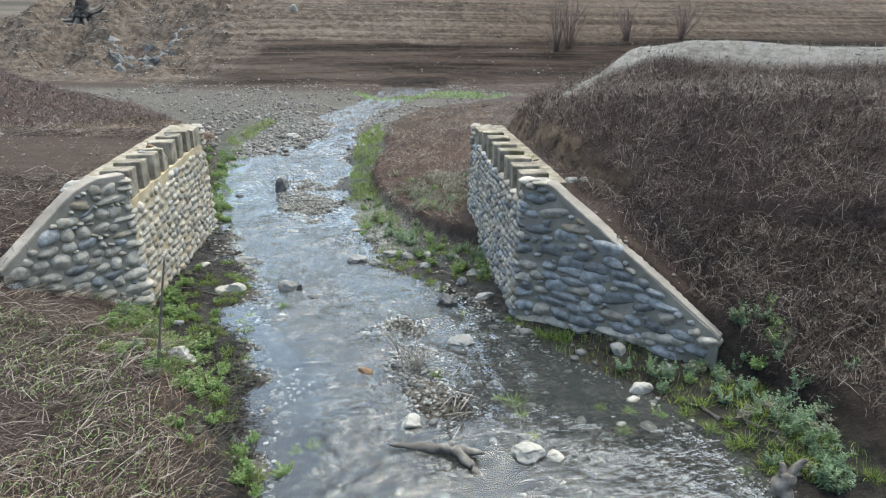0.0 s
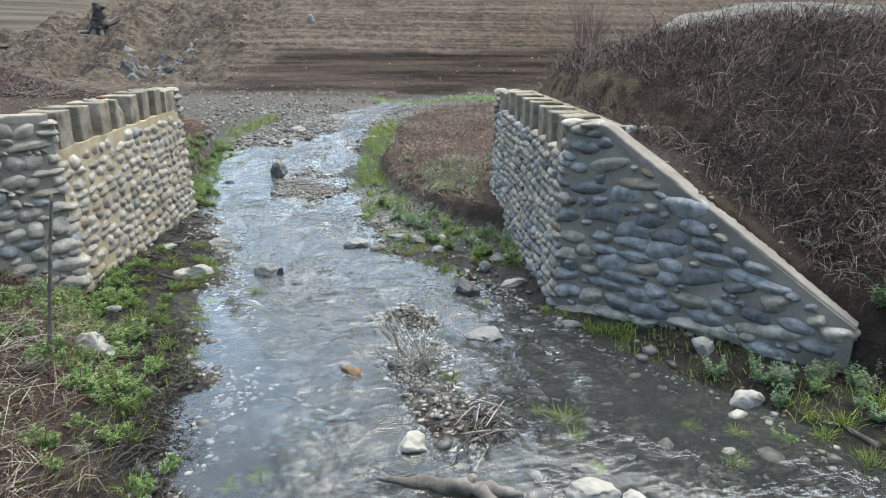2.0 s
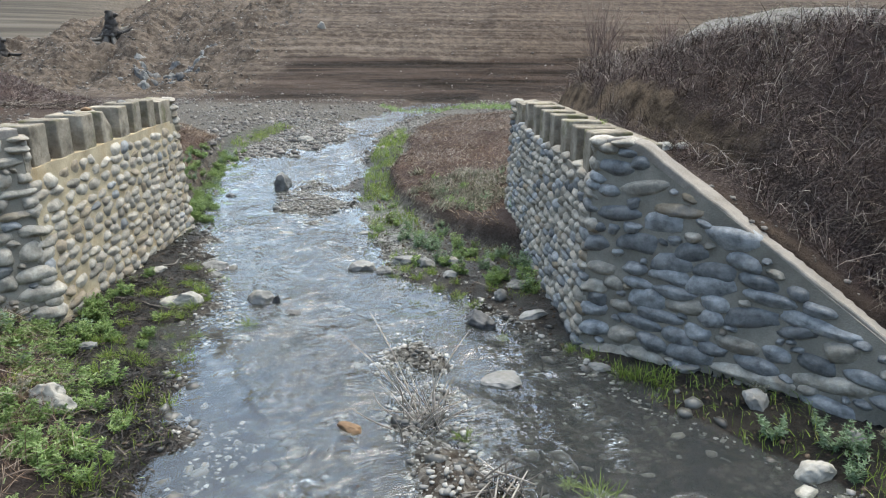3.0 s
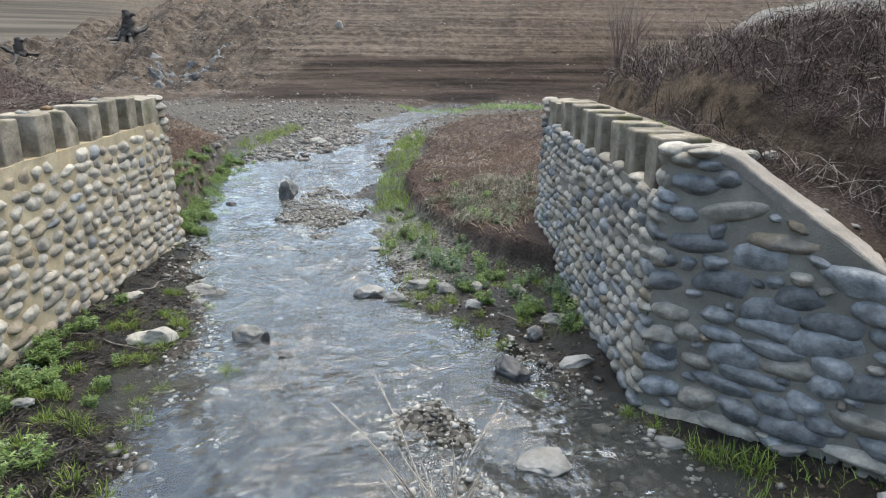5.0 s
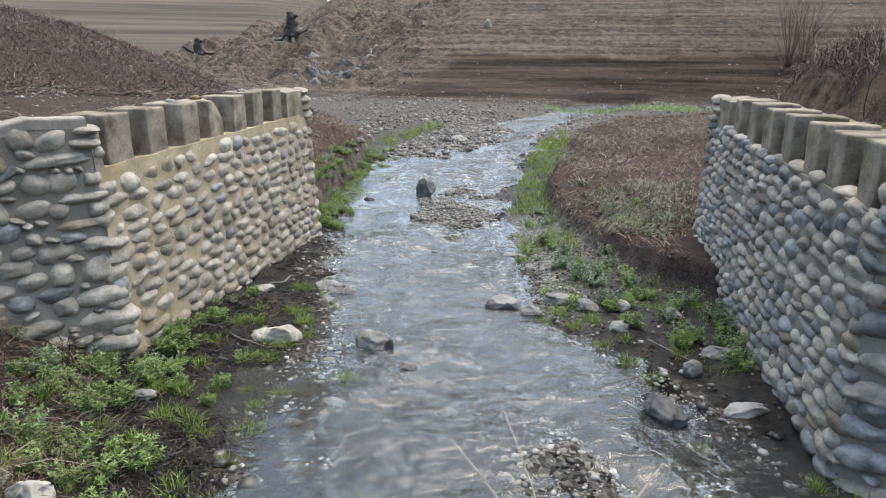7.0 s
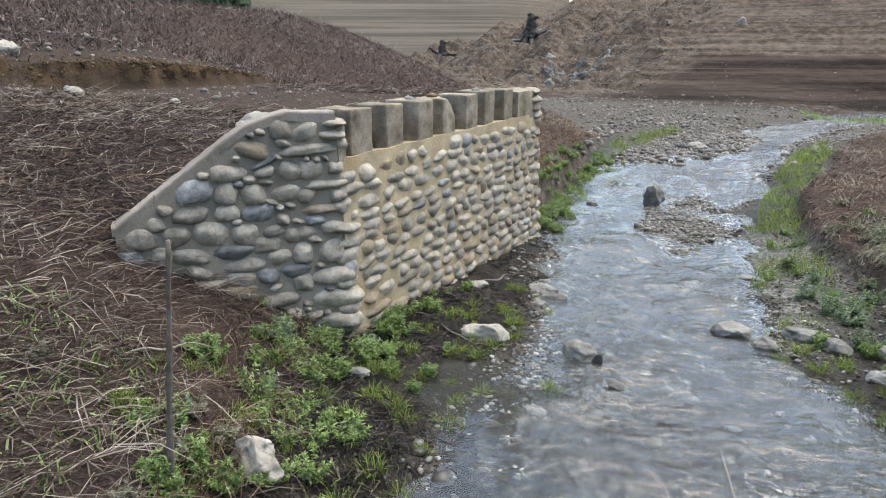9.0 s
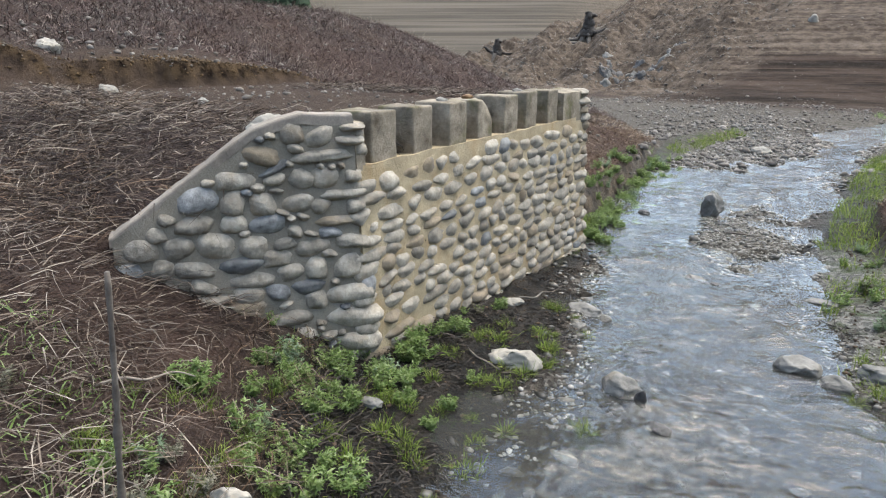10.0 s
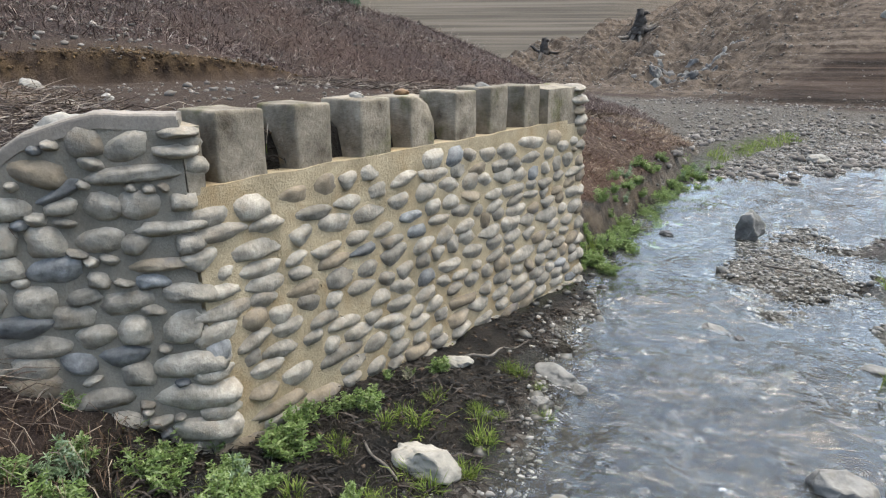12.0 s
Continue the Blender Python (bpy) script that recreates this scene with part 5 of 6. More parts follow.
thatch("mossy_edge", 22000, (-4.7, 4.2, 5, 12.4), lambda x, y, z, k, rng: (k["mud"] > 0.45) & (k["dry"] < 0.6) & (waves(x, y, 0.55, 26) > 0.1) & (z > lerp(y, WATER) - 0.02), (0.05, 0.15), (0.004, 0.009), (0.4, 1.5), grass_green, "short bright grass along muddy margins", 43, up=0.0, category="grass")
thatch("far_meadow", 7000, (-8, 5, 37, 45), lambda x, y, z, k, rng: (k["green"] > 0.3) & (waves(x, y, 1.6, 9) > -0.3), (0.15, 0.4), (0.02, 0.04), (0.3, 1.4), weed_green, "patch of pale green herbs below the slope", 44, up=0.0, category="grass")
thatch("wing_straw", 6500, (3.1, 5.4, 6.0, 8.8), lambda x, y, z, k, rng: (z > 0.3) & (z < 1.7) & (beside(x, y, [(4.4, 5.6), RW, RA])[0] < -0.12), (0.15, 0.42), (0.0035, 0.008), (-0.1, 0.9), straw, "tangled straw behind the end of the wing wall", 57, up=0.1, droop=1.0, stray=1.6)
thatch("bar_pale", 6000, (-2, 1.2, 13.4, 19), lambda x, y, z, k, rng: (k["dry"] > 0.5) & (np.hypot((x + 0.4) / 1.1, (y - 15.9) / 2.1) < 0.8 + 0.4 * waves(x, y, 0.5, 3)), (0.08, 0.25), (0.008, 0.016), (0.2, 1.3), stalk_pale, "bleached grass on the point bar", 59, up=0.03, stray=3.0)
thatch("bar_herbs", 9000, (-1.6, 1.2, 13.2, 18), lambda x, y, z, k, rng: (k["dry"] > 0.5) & (np.hypot((x + 0.5) / 1.2, (y - 15.6) / 2.3) < 0.8 + 0.4 * waves(x, y, 0.5, 3)), (0.08, 0.22), (0.014, 0.028), (0.2, 1.3), weed_pale, "pale grey-green herbs on the point bar", 45, up=0.02)


def tuft_mesh(seed, count, tall, material):
    rng = np.random.default_rng(seed)
    p = np.stack([rng.normal(0, 0.035, count), rng.normal(0, 0.035, count), np.full(count, -0.02)], 1)
    az = np.arctan2(p[:, 1], p[:, 0]) + rng.normal(0, 0.7, count)
    v, f = blades(p, az, rng.uniform(0.75, 1.5, count), rng.uniform(0.5, 1.0, count) * tall, rng.uniform(0.004, 0.008, count), rng.uniform(0.2, 1.0, count), rng)
    me = bpy.data.meshes.new("grass_tuft")
    me.from_pydata(v.tolist(), [], f.tolist())
    me.materials.append(material)
    return me


TUFTS = [tuft_mesh(i, 70, 0.16, grass_green) for i in range(4)]


def tuft(x, y, size, n):
    ob = new("grass_tuft", TUFTS[n % 4])
    ob.matrix_basis = pose(x, y, max(ground_z(x, y), float(lerp(y, WATER)) - 0.04), 0, 0, 77 * n) @ Matrix.Diagonal((size, size, size, 1))
    return tagged(ob, "small tuft of bright green grass in shallow water", "grass tuft", "grass tufts")


TUFT_SPOTS = [
    (-2.38, 9.13, 1.0), (-2.76, 8.72, 0.9), (-3.02, 8.66, 0.6), (-2.65, 8.15, 1.1), (-2.8, 8.45, 0.8), (-3.15, 9.2, 0.8), (-3.0, 8.0, 0.9), (0.92, 6.4, 1.2), (0.98, 6.15, 0.8), (0.75, 6.5, 0.7), (1.05, 5.75, 0.7), (-1.1, 5.5, 0.8), (-1.25, 5.4, 0.7)]
TUFTS_RIGHT = [(0.02, 10.05, 0.9), (-0.2, 10.35, 1.0), (-0.45, 10.6, 0.9), (-0.75, 10.95, 1.0), (-0.95, 11.25, 1.2), (-1.1, 11.1, 0.9), (-3.3, 10.1, 1.0), (-3.55, 10.3, 1.0), (-3.75, 9.9, 1.1), (-3.9, 10.2, 0.8), (0.35, 9.0, 0.7), (1.0, 8.75, 0.8), (1.15, 8.55, 0.7), (1.55, 8.15, 1.3), (1.7, 8.05, 1.3), (1.4, 8.2, 1.1), (2.15, 6.3, 0.8), (1.85, 6.35, 0.7), (2.0, 5.9, 0.8), (2.9, 5.95, 1.1), (3.15, 5.7, 1.2), (3.4, 5.5, 1.2), (3.2, 5.3, 1.2), (3.6, 5.2, 1.2), (2.75, 6.25, 1.0), (-1.5, 4.9, 1.1), (-1.75, 5.15, 1.1), (-2.05, 5.7, 1.0), (-2.2, 6.0, 1.2), (-2.45, 6.3, 1.2), (0.3, 6.15, 0.9), (0.05, 7.0, 0.8)]
tr = random.Random(8)
MORE = [(tr.uniform(-4.0, -2.3), tr.uniform(6.3, 11.2), tr.uniform(0.5, 1.05)) for _ in range(80)]
MORE += [(tr.gauss(-0.2, 0.5), tr.gauss(11.3, 0.5), tr.uniform(0.5, 1.0)) for _ in range(16)]
MORE += [(tr.gauss(3.2, 0.45), tr.gauss(5.9, 0.6), tr.uniform(0.6, 1.2)) for _ in range(22)]
MORE = [q for q in MORE if ground_z(q[0], q[1]) > float(lerp(q[1], WATER)) - 0.03]
for n, spot in enumerate(TUFT_SPOTS + TUFTS_RIGHT + MORE):
    tuft(*spot, n)


def weed_parts(seed, stems, tall, material):
    """A low herb: leaning stems, each set with narrow leaves and a rosette at its tip."""
    rng = np.random.default_rng(seed)
    sv, sf, lv, lf = [], [], [], []
    for _ in range(stems):
        az, lean, h = rng.uniform(0, 6.28), rng.uniform(0.1, 0.8), tall * rng.uniform(0.5, 1.0)
        way = np.array([math.cos(az) * math.sin(lean), math.sin(az) * math.sin(lean), math.cos(lean)])
        base = np.array([*rng.normal(0, 0.03, 2), -0.02])
        p, a, l, s, w = [], [], [], [], []
        levels = 7
        for i in range(1, levels + 1):
            at = base + way * h * i / levels + np.array([0, 0, -0.02 * (i / levels) ** 2])
            for j in range(4 if i < levels else 8):
                p.append(at)
                a.append(rng.uniform(0, 6.28))
                l.append(rng.uniform(-0.1, 0.6) if i < levels else rng.uniform(0.1, 1.1))
                s.append(rng.uniform(0.03, 0.055) * (1.15 - 0.35 * i / levels))
                w.append(rng.uniform(0.009, 0.016))
        v, f = blades(np.array(p), np.array(a), np.array(l), np.array(s), np.array(w), np.full(len(p), 0.4), rng)
        lf.append(f + sum(len(q) for q in lv))
        lv.append(v)
        side = np.array([-math.sin(az), math.cos(az), 0]) * 0.003
        out = np.cross(way, side)
        tip = base + way * h
        ring = [base + side, base - side * 0.5 + out, base - side * 0.5 - out, tip]
        b = len(sv)
        sv.extend(q.tolist() for q in ring)
        sf.extend([(b, b + 1, b + 3), (b + 1, b + 2, b + 3), (b + 2, b, b + 3)])
    one, two = bpy.data.meshes.new("stalk"), bpy.data.meshes.new("foliage")
    one.from_pydata(sv, [], sf)
    two.from_pydata(np.concatenate(lv).tolist(), [], np.concatenate(lf).tolist())
    one.materials.append(straw_dark)
    two.materials.append(material)
    return one, two


def weed(seed, stems, tall, material, label):
    root = thing("weed", (0, 0, -50), label, "weed", "weeds along the stream")
    for me, name in zip(weed_parts(seed, stems, tall, material), ("stalk", "foliage")):
        ob = tagged(new(name, me), kind="stuff")
        ob.parent = root
    return root


WEEDS = [weed(70, 14, 0.24, weed_green, "leafy grey-green weed growing on damp earth"), weed(71, 18, 0.2, weed_green, "leafy grey-green weed growing on damp earth"), weed(72, 10, 0.3, weed_green, "tall grey-green weed at the bank foot"), weed(73, 12, 0.22, weed_pale, "pale half-withered weed at the bank foot"), weed(74, 14, 0.26, weed_blue, "blue-green leafy weed at the bank foot")]
WEED_ZONES = [  # centre, spread, how many, size
    (-4.35, 8.15, 0.28, 0.14, 8, 0.8), (-4.05, 8.4, 0.3, 0.18, 10, 0.8), (-3.8, 8.2, 0.25, 0.25, 8, 0.75), (-4.15, 9.4, 0.12, 0.4, 10, 0.75), (-4.0, 8.9, 0.2, 0.35, 9, 0.8), (-3.6, 8.75, 0.3, 0.3, 6, 0.65), (-4.3, 10.2, 0.08, 0.4, 5, 0.6), (-3.85, 7.75, 0.25, 0.2, 8, 0.8), (-3.45, 7.1, 0.3, 0.3, 9, 0.8), (-3.05, 6.65, 0.25, 0.3, 8, 0.8), (-2.6, 6.3, 0.25, 0.3, 6, 0.7), (-3.3, 6.3, 0.3, 0.3, 3, 0.8), (-2.2, 5.6, 0.3, 0.3, 8, 0.65), (-1.7, 4.9, 0.25, 0.3, 8, 0.65), (-2.75, 6.5, 0.2, 0.3, 10, 0.75), (-2.45, 6.0, 0.2, 0.3, 9, 0.7), (-3.4, 7.4, 0.25, 0.2, 7, 0.75)]
WEEDS_RIGHT = [
    (3.5, 7.05, 0.2, 0.2, 8, 0.75), (3.75, 6.5, 0.3, 0.35, 10, 0.75), (3.75, 5.95, 0.35, 0.3, 11, 0.75), (3.15, 6.4, 0.4, 0.35, 10, 0.7), (2.85, 7.1, 0.3, 0.15, 7, 0.8), (3.7, 5.3, 0.25, 0.3, 8, 1.0), (2.35, 7.75, 0.15, 0.1, 2, 0.8), (3.3, 7.0, 0.15, 0.2, 5, 0.9), (3.95, 7.05, 0.3, 0.25, 9, 0.8), (4.1, 6.5, 0.2, 0.4, 6, 0.8)]
WEEDS_BEYOND = [
    (0.75, 10.7, 0.12, 0.25, 6, 0.9), (0.3, 10.9, 0.3, 0.35, 8, 0.7), (-0.3, 11.6, 0.35, 0.25, 9, 0.75), (0.7, 11.3, 0.15, 0.2, 5, 0.9), (0.25, 11.8, 0.3, 0.2, 8, 0.8), (-0.4, 12.3, 0.35, 0.25, 9, 0.8), (-0.95, 12.8, 0.3, 0.3, 8, 0.8), (-1.5, 13.8, 0.25, 0.4, 7, 0.8), (-1.9, 15.2, 0.2, 0.5, 6, 0.8), (-5.25, 14.0, 0.2, 0.3, 18, 0.85), (-5.55, 14.9, 0.2, 0.35, 18, 0.85), (-5.9, 15.8, 0.2, 0.4, 18, 0.85), (-6.3, 16.9, 0.22, 0.4, 18, 0.85), (-6.65, 18.0, 0.22, 0.45, 18, 0.85), (-6.95, 19.2, 0.25, 0.5, 18, 0.85), (-7.3, 20.6, 0.3, 0.6, 18, 0.85), (0.6, 13.2, 0.1, 0.1, 2, 1.0), (-0.5, 15.0, 0.6, 0.9, 22, 0.8), (-0.1, 14.2, 0.4, 0.4, 8, 0.7)]
wr = random.Random(12)
far_v, far_f, far_m, far_at = [], [], [], 0
for zx, zy, rx, ry, many, size in WEED_ZONES + WEEDS_RIGHT + WEEDS_BEYOND:
    left_bank = zx < -2.5 and zy < 10
    for _ in range(round(many * (0.85 if left_bank else 1.0))):
        x, y = wr.gauss(zx, rx * 0.85), wr.gauss(zy, ry * 0.85)
        source = wr.choices(WEEDS, (1, 1, 1, 3, 9) if x > 2 else (2, 2, 1, 14, 5) if y > 14 and x > -1.4 else (2, 2, 1, 0.6, 6) if x > -1.4 else (6, 6, 2, 0.6, 1))[0]
        s = size * wr.uniform(0.6, 1.3) * (1.1 if left_bank else 1.0)
        m = pose(x, y, ground_z(x, y), wr.uniform(-8, 8), wr.uniform(-8, 8), wr.uniform(0, 360))
        if zy < 13.5:
            copy_thing(source, m).scale = (s, s, s)
            continue
        leaves = [q for q in source.children if q.name.startswith("foliage")][0].data
        co = np.empty(len(leaves.vertices) * 3, np.float32)
        leaves.vertices.foreach_get("co", co)
        turn = np.array(m.to_3x3())
        far_v.append(co.reshape(-1, 3) * s @ turn.T + np.array(m.translation))
        far_f.extend([[far_at + i for i in p.vertices] for p in leaves.polygons])
        far_m.extend([WEEDS.index(source)] * len(leaves.polygons))
        far_at += len(leaves.vertices)
me = bpy.data.meshes.new("shore_herbs")
me.from_pydata(np.concatenate(far_v).tolist(), [], far_f)
for source in WEEDS:
    me.materials.append([q for q in source.children if q.name.startswith("foliage")][0].data.materials[0])
me.polygons.foreach_set("material_index", np.array(far_m, dtype=np.int32))
tagged(new("shore_herbs", me), "dense low green herbs along the far stream edges", "herbs", kind="stuff")
for source in WEEDS:
    for ob in list(source.children_recursive) + [source]:
        bpy.data.objects.remove(ob)


# ---- driftwood, sticks, stumps ----
drift = plain("driftwood", (0.06, 0.05, 0.042), (0.2, 0.18, 0.155), scale=9, grain=90, rough=0.8, bump=0.6, dist=0.008, vary=0.2, stain=(0.1, 0.085, 0.07))
bark_dark = plain("wet_bark", (0.022, 0.019, 0.017), (0.07, 0.06, 0.052), scale=9, grain=60, rough=0.7, bump=0.8, dist=0.01, vary=0.3)
twig_mat = plain("twig", (0.14, 0.12, 0.1), (0.3, 0.27, 0.235), scale=20, grain=90, rough=0.85, bump=0.3, dist=0.003, vary=0.4)


def tube(points, radii, seg=9, knots=0.0, seed=0.0, bm=None):
    bm = bm or bmesh.new()
    pts = [Vector(p) for p in points]
    fine, rad = [], []
    for i in range(len(pts) - 1):
        a, b, c, d = pts[max(i - 1, 0)], pts[i], pts[i + 1], pts[min(i + 2, len(pts) - 1)]
        for n in range(5):
            t = n / 5
            fine.append(0.5 * ((2 * b) + (c - a) * t + (2 * a - 5 * b + 4 * c - d) * t * t + (3 * b - a - 3 * c + d) * t**3))
            rad.append(radii[i] * (1 - t) + radii[i + 1] * t)
    fine.append(pts[-1]), rad.append(radii[-1])
    rings = []
    for i, p in enumerate(fine):
        way = (fine[min(i + 1, len(fine) - 1)] - fine[max(i - 1, 0)]).normalized()
        u = way.orthogonal().normalized()
        w = way.cross(u)
        ring = []
        for k in range(seg):
            a = 2 * math.pi * k / seg
            o = u * math.cos(a) + w * math.sin(a)
            q = p + o * rad[i]
            q += o * rad[i] * knots * noise.noise(q * 14 + Vector((seed, 0, 0)))
            ring.append(bm.verts.new(q))
        rings.append(ring)
    for one, two in zip(rings, rings[1:]):
        for k in range(seg):
            bm.faces.new((one[k], one[(k + 1) % seg], two[(k + 1) % seg], two[k]))
    bm.faces.new(rings[0][::-1]), bm.faces.new(rings[-1])
    return bm


def branch(name, points, radii, material, label, category, knots=0.25, seed=0.0):
    ob = part(name, tube(points, radii, knots=knots, seed=seed), material, smooth=True)
    return tagged(ob, label, category)


wz = lambda y: float(lerp(y, WATER))
log = thing("driftwood_log", (0.14, 5.45, wz(5.45)), "bleached forked driftwood log lying in the stream", "driftwood")
for name, pts, radii in (("trunk", [(-0.5, 0.06, 0.02), (-0.3, 0.03, 0.03), (-0.05, -0.02, 0.045), (0.17, -0.05, 0.06), (0.42, -0.1, 0.07)], [0.006, 0.03, 0.046, 0.06, 0.018]),
                         ("knot", [(0.1, -0.03, 0.06), (0.12, -0.02, 0.13)], [0.05, 0.028]),
                         ("root", [(0.14, -0.06, 0.06), (0.26, -0.2, 0.05), (0.36, -0.3, 0.0), (0.42, -0.33, -0.04)], [0.05, 0.042, 0.03, 0.006])):
    part(name, tube(pts, radii, 14, 0.75), drift, log, smooth=True)
branch("fallen_branch", [(bx, by, ground_z(bx, by) + 0.015) for bx, by in ((2.8, 6.42), (2.93, 6.33), (3.05, 6.12), (3.24, 6.02), (3.38, 5.84), (3.6, 5.7))], [0.008, 0.018, 0.024, 0.026, 0.022, 0.012], bark_dark, "long dark branch lying along the bank foot", "branch")
branch("wall_stick", [(-4.32, 10.6, 0.03), (-4.24, 10.74, 0.0), (-4.2, 10.86, 0.03), (-4.1, 10.98, 0.015), (-4.1, 11.12, 0.04), (-4.01, 11.18, 0.05), (-3.98, 11.32, 0.09)], [0.008, 0.013, 0.012, 0.013, 0.01, 0.009, 0.005], drift, "pale crooked stick at the wall foot", "stick")
branch("mud_stick", [(bx, by, ground_z(bx, by) + 0.012) for bx, by in ((-3.72, 9.44), (-3.6, 9.41), (-3.48, 9.43), (-3.34, 9.4))], [0.008, 0.011, 0.01, 0.007], drift, "thin pale stick in front of a white rock", "stick")
branch("bar_stick", [(-3.55, 14.95, 0.02), (-3.35, 14.9, 0.05), (-3.05, 15.0, 0.04)], [0.01, 0.013, 0.006], drift, "white stick on the gravel bar", "stick")
branch("bank_stick", [(bx, by, ground_z(bx, by) + bz) for bx, by, bz in ((-3.9, 6.55, 0.03), (-3.86, 6.68, 0.08), (-3.8, 6.78, 0.1), (-3.78, 6.93, 0.15), (-3.71, 7.02, 0.17))], [0.008, 0.008, 0.007, 0.006, 0.003], stalk_pale, "long bleached stalk lying on the bank", "stick")
branch("weed_stick", [(-0.05, 10.75, 0.0), (0.15, 10.5, 0.03), (0.4, 10.3, 0.02)], [0.008, 0.01, 0.004], drift, "short dry stick among stones", "stick")
stake = thing("stake", (-2.95, 6.28, 0.5), "thin dark wooden stake standing in the bank", "stake")
part("shaft", tube([(-0.02, 0, -0.15), (0.08, 0.005, 0.45), (0.155, 0.02, 0.9), (0.244, 0.022, 1.34)], [0.016, 0.014, 0.012, 0.009], 9, 0.7), plain("stake_wood", (0.06, 0.05, 0.042), (0.16, 0.135, 0.112), scale=12, grain=80, bump=0.4, dist=0.004), stake, smooth=True)
root = thing("tree_root", (3.2, 5.0, 0.26), "grey forked root stump at the water's edge", "stump")
part("stump", tube([(0, 0, -0.08), (0, 0.02, 0.06), (0.03, 0.03, 0.16)], [0.1, 0.085, 0.06], 12, 0.5), drift, root, smooth=True)
part("fork", tube([(0.02, 0.03, 0.12), (0.12, 0.05, 0.24), (0.16, 0.03, 0.3)], [0.045, 0.03, 0.015], 9, 0.3), drift, root, smooth=True)
part("fork", tube([(-0.02, 0.02, 0.12), (-0.03, 0.06, 0.24)], [0.045, 0.022], 9, 0.3), drift, root, smooth=True)

# the bare bush and the twig raft on the island
bush = thing("bare_bush", (-0.3, 7.2, wz(7.2) + 0.02), "leafless grey bush of thin twigs on the gravel island", "bush")
br = random.Random(5)
for n in range(42):
    a, l, h = br.uniform(0, 6.28), br.uniform(0.22, 0.62), br.uniform(0.25, 1.25)
    o = Vector((br.gauss(0, 0.1), br.gauss(0, 0.12), -0.03))
    tip = o + Vector((math.cos(a) * math.cos(h), math.sin(a) * math.cos(h), math.sin(h))) * l
    mid = o.lerp(tip, 0.5) + Vector((br.gauss(0, 0.03), br.gauss(0, 0.03), 0.02))
    part("twig", tube([o, mid, tip], [0.006, 0.005, 0.002], 5), twig_mat, bush, smooth=True)
for n, (tx, ty, tz) in enumerate(((-0.75, 0.55, 0.45), (-0.55, 0.9, 0.5), (0.35, 0.6, 0.5))):
    part("twig", tube([(0, 0, 0), (tx * 0.5, ty * 0.5, tz * 0.65), (tx, ty, tz)], [0.006, 0.0045, 0.002], 5), twig_mat, bush, smooth=True)
raft = thing("twig_raft", (0.32, 6.2, wz(6.2) + 0.02), "raft of dark tangled twigs caught on the island", "debris")
for n in range(46):
    a, l = br.gauss(1.2, 0.7), br.uniform(0.1, 0.3)
    o = Vector((br.gauss(0, 0.09), br.gauss(0, 0.16), br.uniform(-0.02, 0.07)))
    d = Vector((math.cos(a), math.sin(a), br.uniform(-0.15, 0.15))) * l
    part("twig", tube([o - d, o + Vector((0, 0, 0.01)), o + d], [0.004, 0.007, 0.003], 5), twig_mat if n % 4 == 0 else bark_dark, raft, smooth=True)


def tree_stump(x, y, size, label, seed):
    """A burnt stump on spreading washed-out roots."""
    rng = random.Random(seed)
    s = thing("tree_stump", (x, y, ground_z(x, y)), label, "stump", "tree stumps")
    part("trunk", tube([(0, 0, -0.2 * size), (0.05 * size, 0, 0.5 * size), (0.1 * size, 0, 1.2 * size), (0.02 * size, 0, 1.9 * size)], [0.75 * size, 0.55 * size, 0.45 * size, 0.3 * size], 14, 0.6, seed), bark_dark, s, smooth=True)
    part("stub", tube([(0, 0, 1.0 * size), (0.45 * size, 0, 1.5 * size), (0.8 * size, 0, 1.55 * size)], [0.28 * size, 0.2 * size, 0.1 * size], 9, 0.5, seed), bark_dark, s, smooth=True)
    for n in range(8):
        a = 2 * math.pi * n / 8 + rng.uniform(-0.3, 0.3)
        pts = [(0.3 * size * math.cos(a), 0.3 * size * math.sin(a), 0.25 * size)]
        for i in range(1, 4):
            q = size * 0.85 * i
            a += rng.uniform(-0.35, 0.35)
            gx, gy = q * math.cos(a), q * math.sin(a)
            pts.append((gx, gy, ground_z(x + gx, y + gy) - s.location.z + 0.06 * size))
        part("root", tube(pts, [0.26 * size, 0.2 * size, 0.14 * size, 0.05 * size], 8, 0.4, n), drift if n % 4 else bark_dark, s, smooth=True)
    return s


tree_stump(-38.8, 69.6, 1.15, "burnt black stump on bleached spreading roots", 1)
tree_stump(-50.5, 69.0, 0.9, "dark broken stump on the bare slope", 2)


# ---- leafless shrubs at the foot of the far slope ----
shrub_mat = plain("red_twig", (0.1, 0.066, 0.056), (0.19, 0.132, 0.112), scale=4, grain=20, rough=0.9, bump=0.2, dist=0.01, vary=0.2)


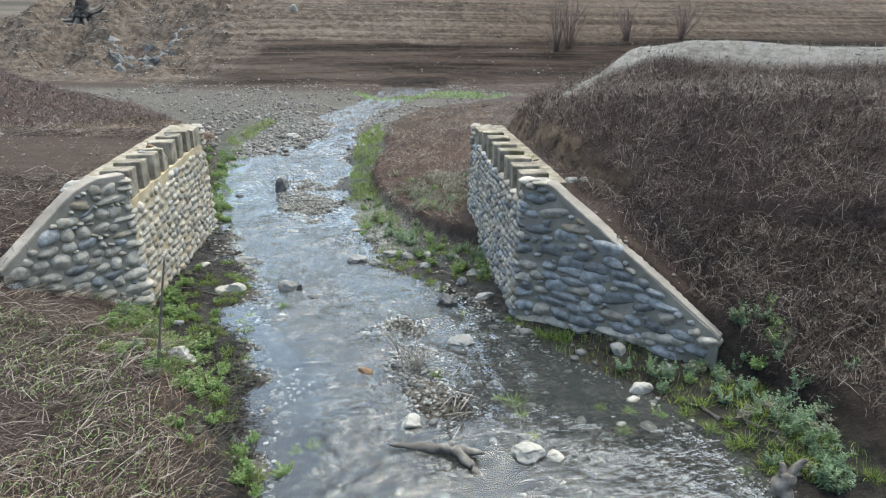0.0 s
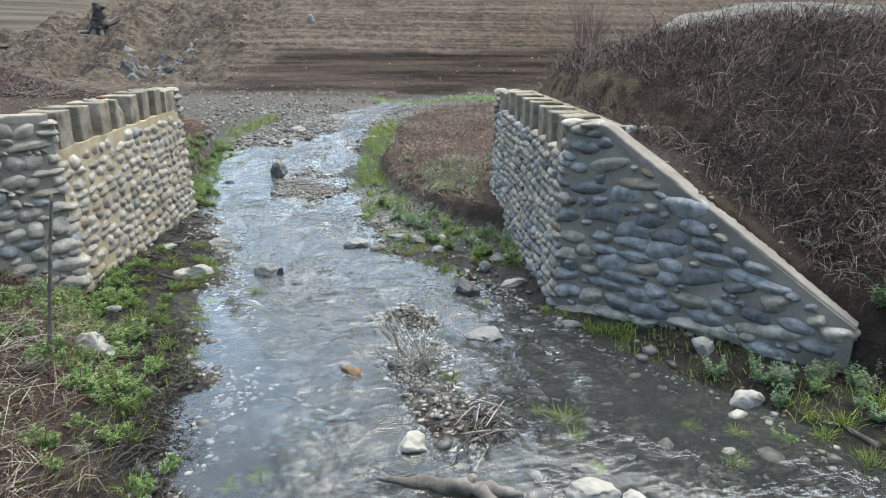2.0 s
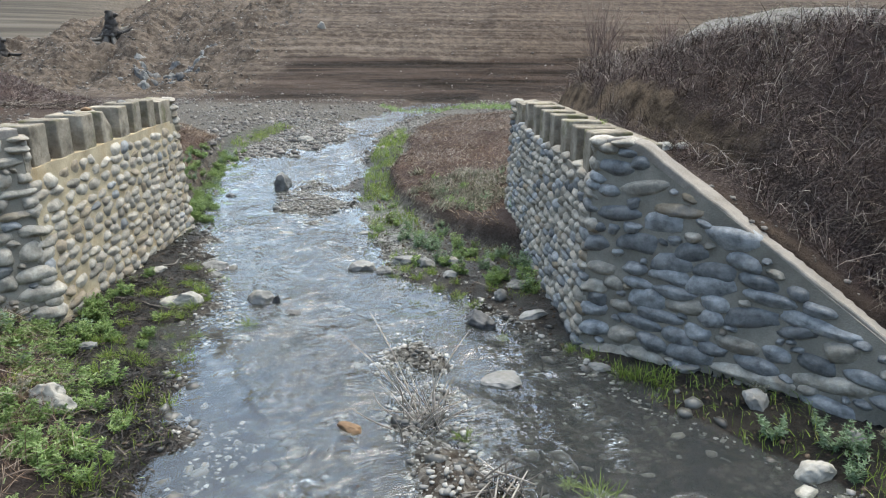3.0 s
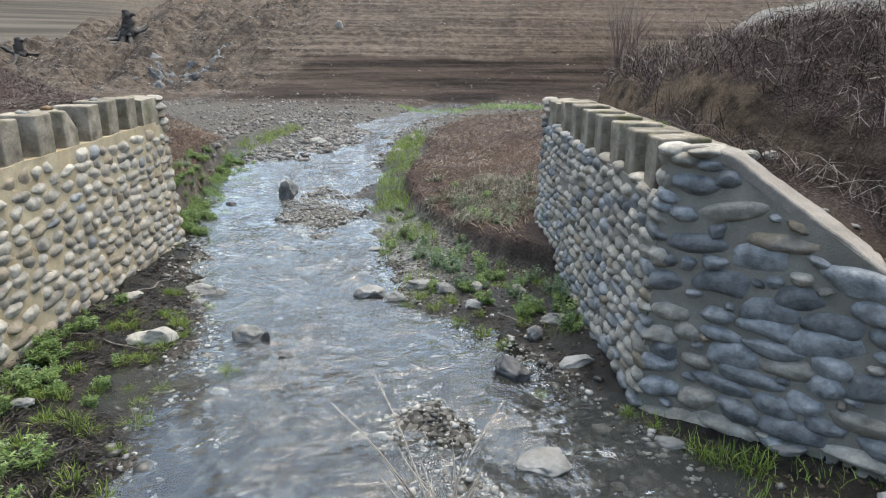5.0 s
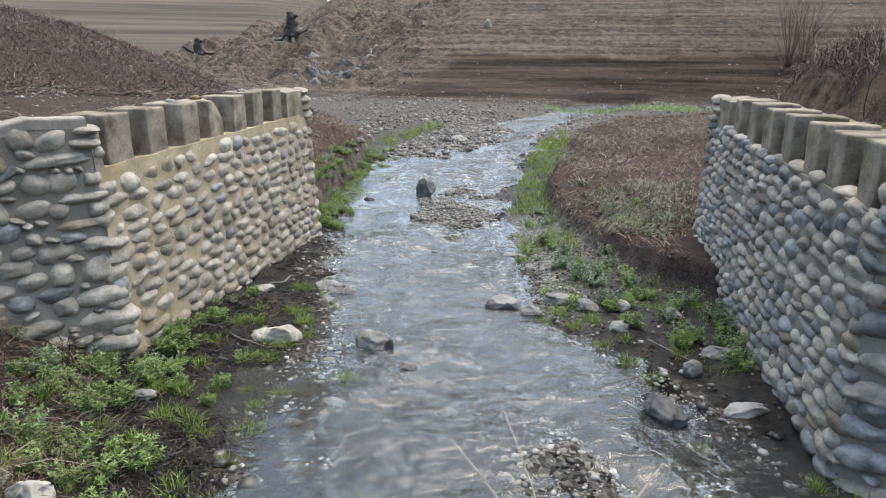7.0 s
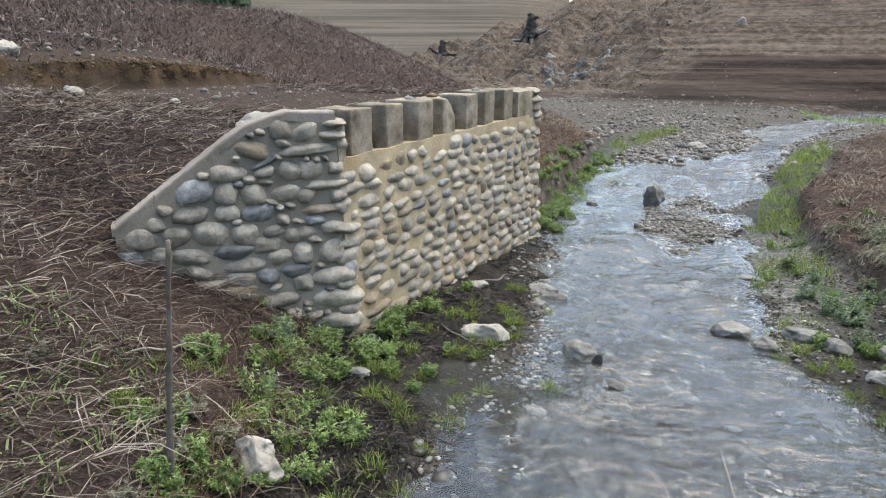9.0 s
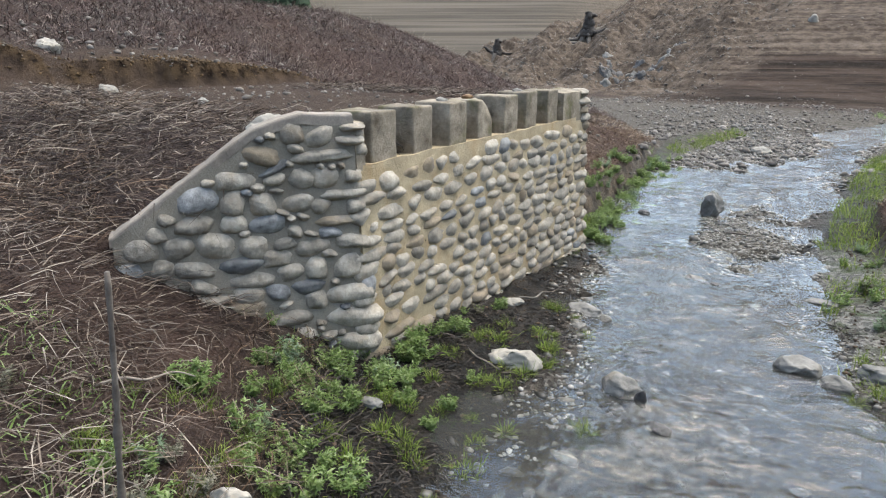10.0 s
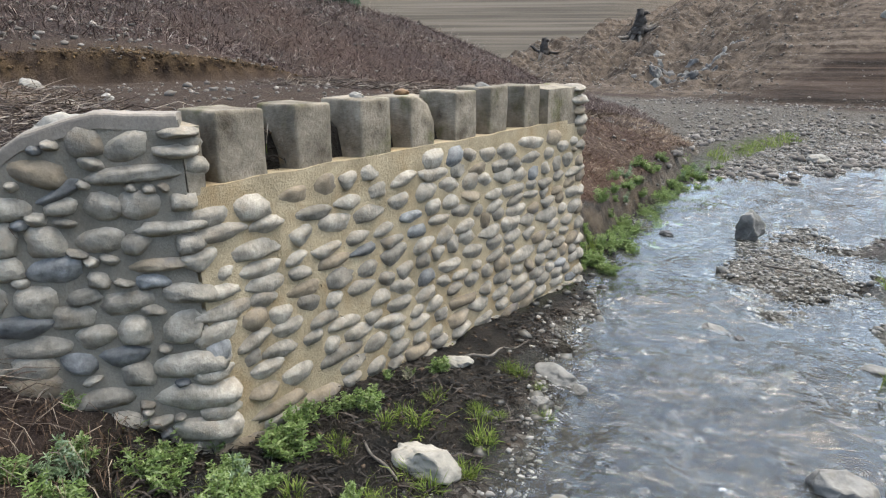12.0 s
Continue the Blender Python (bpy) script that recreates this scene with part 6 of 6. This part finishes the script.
def bare_shrub(x, y, tall, seed):
    rng = random.Random(seed)
    root = thing("bare_shrub", (x, y, ground_z(x, y)), "leafless reddish shrub on the far slope", "shrub", "far shrubs")
    bm = bmesh.new()
    for _ in range(44):
        a, lean, l = rng.uniform(0, 6.28), rng.uniform(0.05, 0.75), tall * rng.uniform(0.5, 1.0)
        tip = Vector((math.cos(a) * math.sin(lean), math.sin(a) * math.sin(lean), math.cos(lean))) * l
        mid = tip * 0.5 + Vector((rng.gauss(0, 0.12), rng.gauss(0, 0.12), 0.1))
        tube([(0.1 * math.cos(a), 0.1 * math.sin(a), -0.1), mid, tip], [0.02, 0.014, 0.005], 4, bm=bm)
        for _ in range(3):
            q = mid.lerp(tip, rng.uniform(0, 0.8))
            tube([q, q + Vector((rng.gauss(0, 0.35), rng.gauss(0, 0.35), rng.uniform(0.1, 0.6)))], [0.01, 0.004], 4, bm=bm)
    tagged(part("twig_crown", bm, shrub_mat, root, smooth=True), kind="stuff")


for n, (sx, sy, tall) in enumerate(((8.6, 62.6, 6.0), (9.8, 63.5, 5.0), (15.6, 65.6, 4.0), (20.5, 65.2, 4.0))):
    bare_shrub(sx, sy, tall, 90 + n)


# ---- far woods on the skyline ----
def woods(name, count, seed):
    rng = np.random.default_rng(seed)
    verts, faces = [], []
    for _ in range(count):
        az, r = math.radians(rng.uniform(51.5, 75)), rng.uniform(160, 215)
        x, y = -math.sin(az) * r, math.cos(az) * r
        z, tall = ground_z(x, y), rng.uniform(9, 17)
        wide = tall * rng.uniform(0.16, 0.24)
        for k in range(6):
            lo, hi = tall * (0.1 + 0.14 * k), tall * (0.42 + 0.116 * k)
            rad = wide * (1 - k / 6.5)
            b = len(verts)
            seg = 11
            for i in range(seg):
                a = 6.283 * i / seg + rng.uniform(-0.2, 0.2)
                q = rad * rng.uniform(0.55, 1.15)
                verts.append((x + q * math.cos(a), y + q * math.sin(a), z + lo + rng.uniform(-0.5, 0.5)))
            verts.append((x, y, z + hi))
            faces.extend((b + i, b + (i + 1) % seg, b + seg) for i in range(seg))
    me = bpy.data.meshes.new(name)
    me.from_pydata(verts, [], faces)
    me.materials.append(leaf_material("conifer", [(0.0, (0.012, 0.022, 0.012)), (0.6, (0.03, 0.05, 0.028)), (1.0, (0.06, 0.085, 0.05))]))
    return tagged(new(name, me), "dark conifer woods on the far hillside", "woods", kind="stuff")


woods("far_woods", 170, 9)
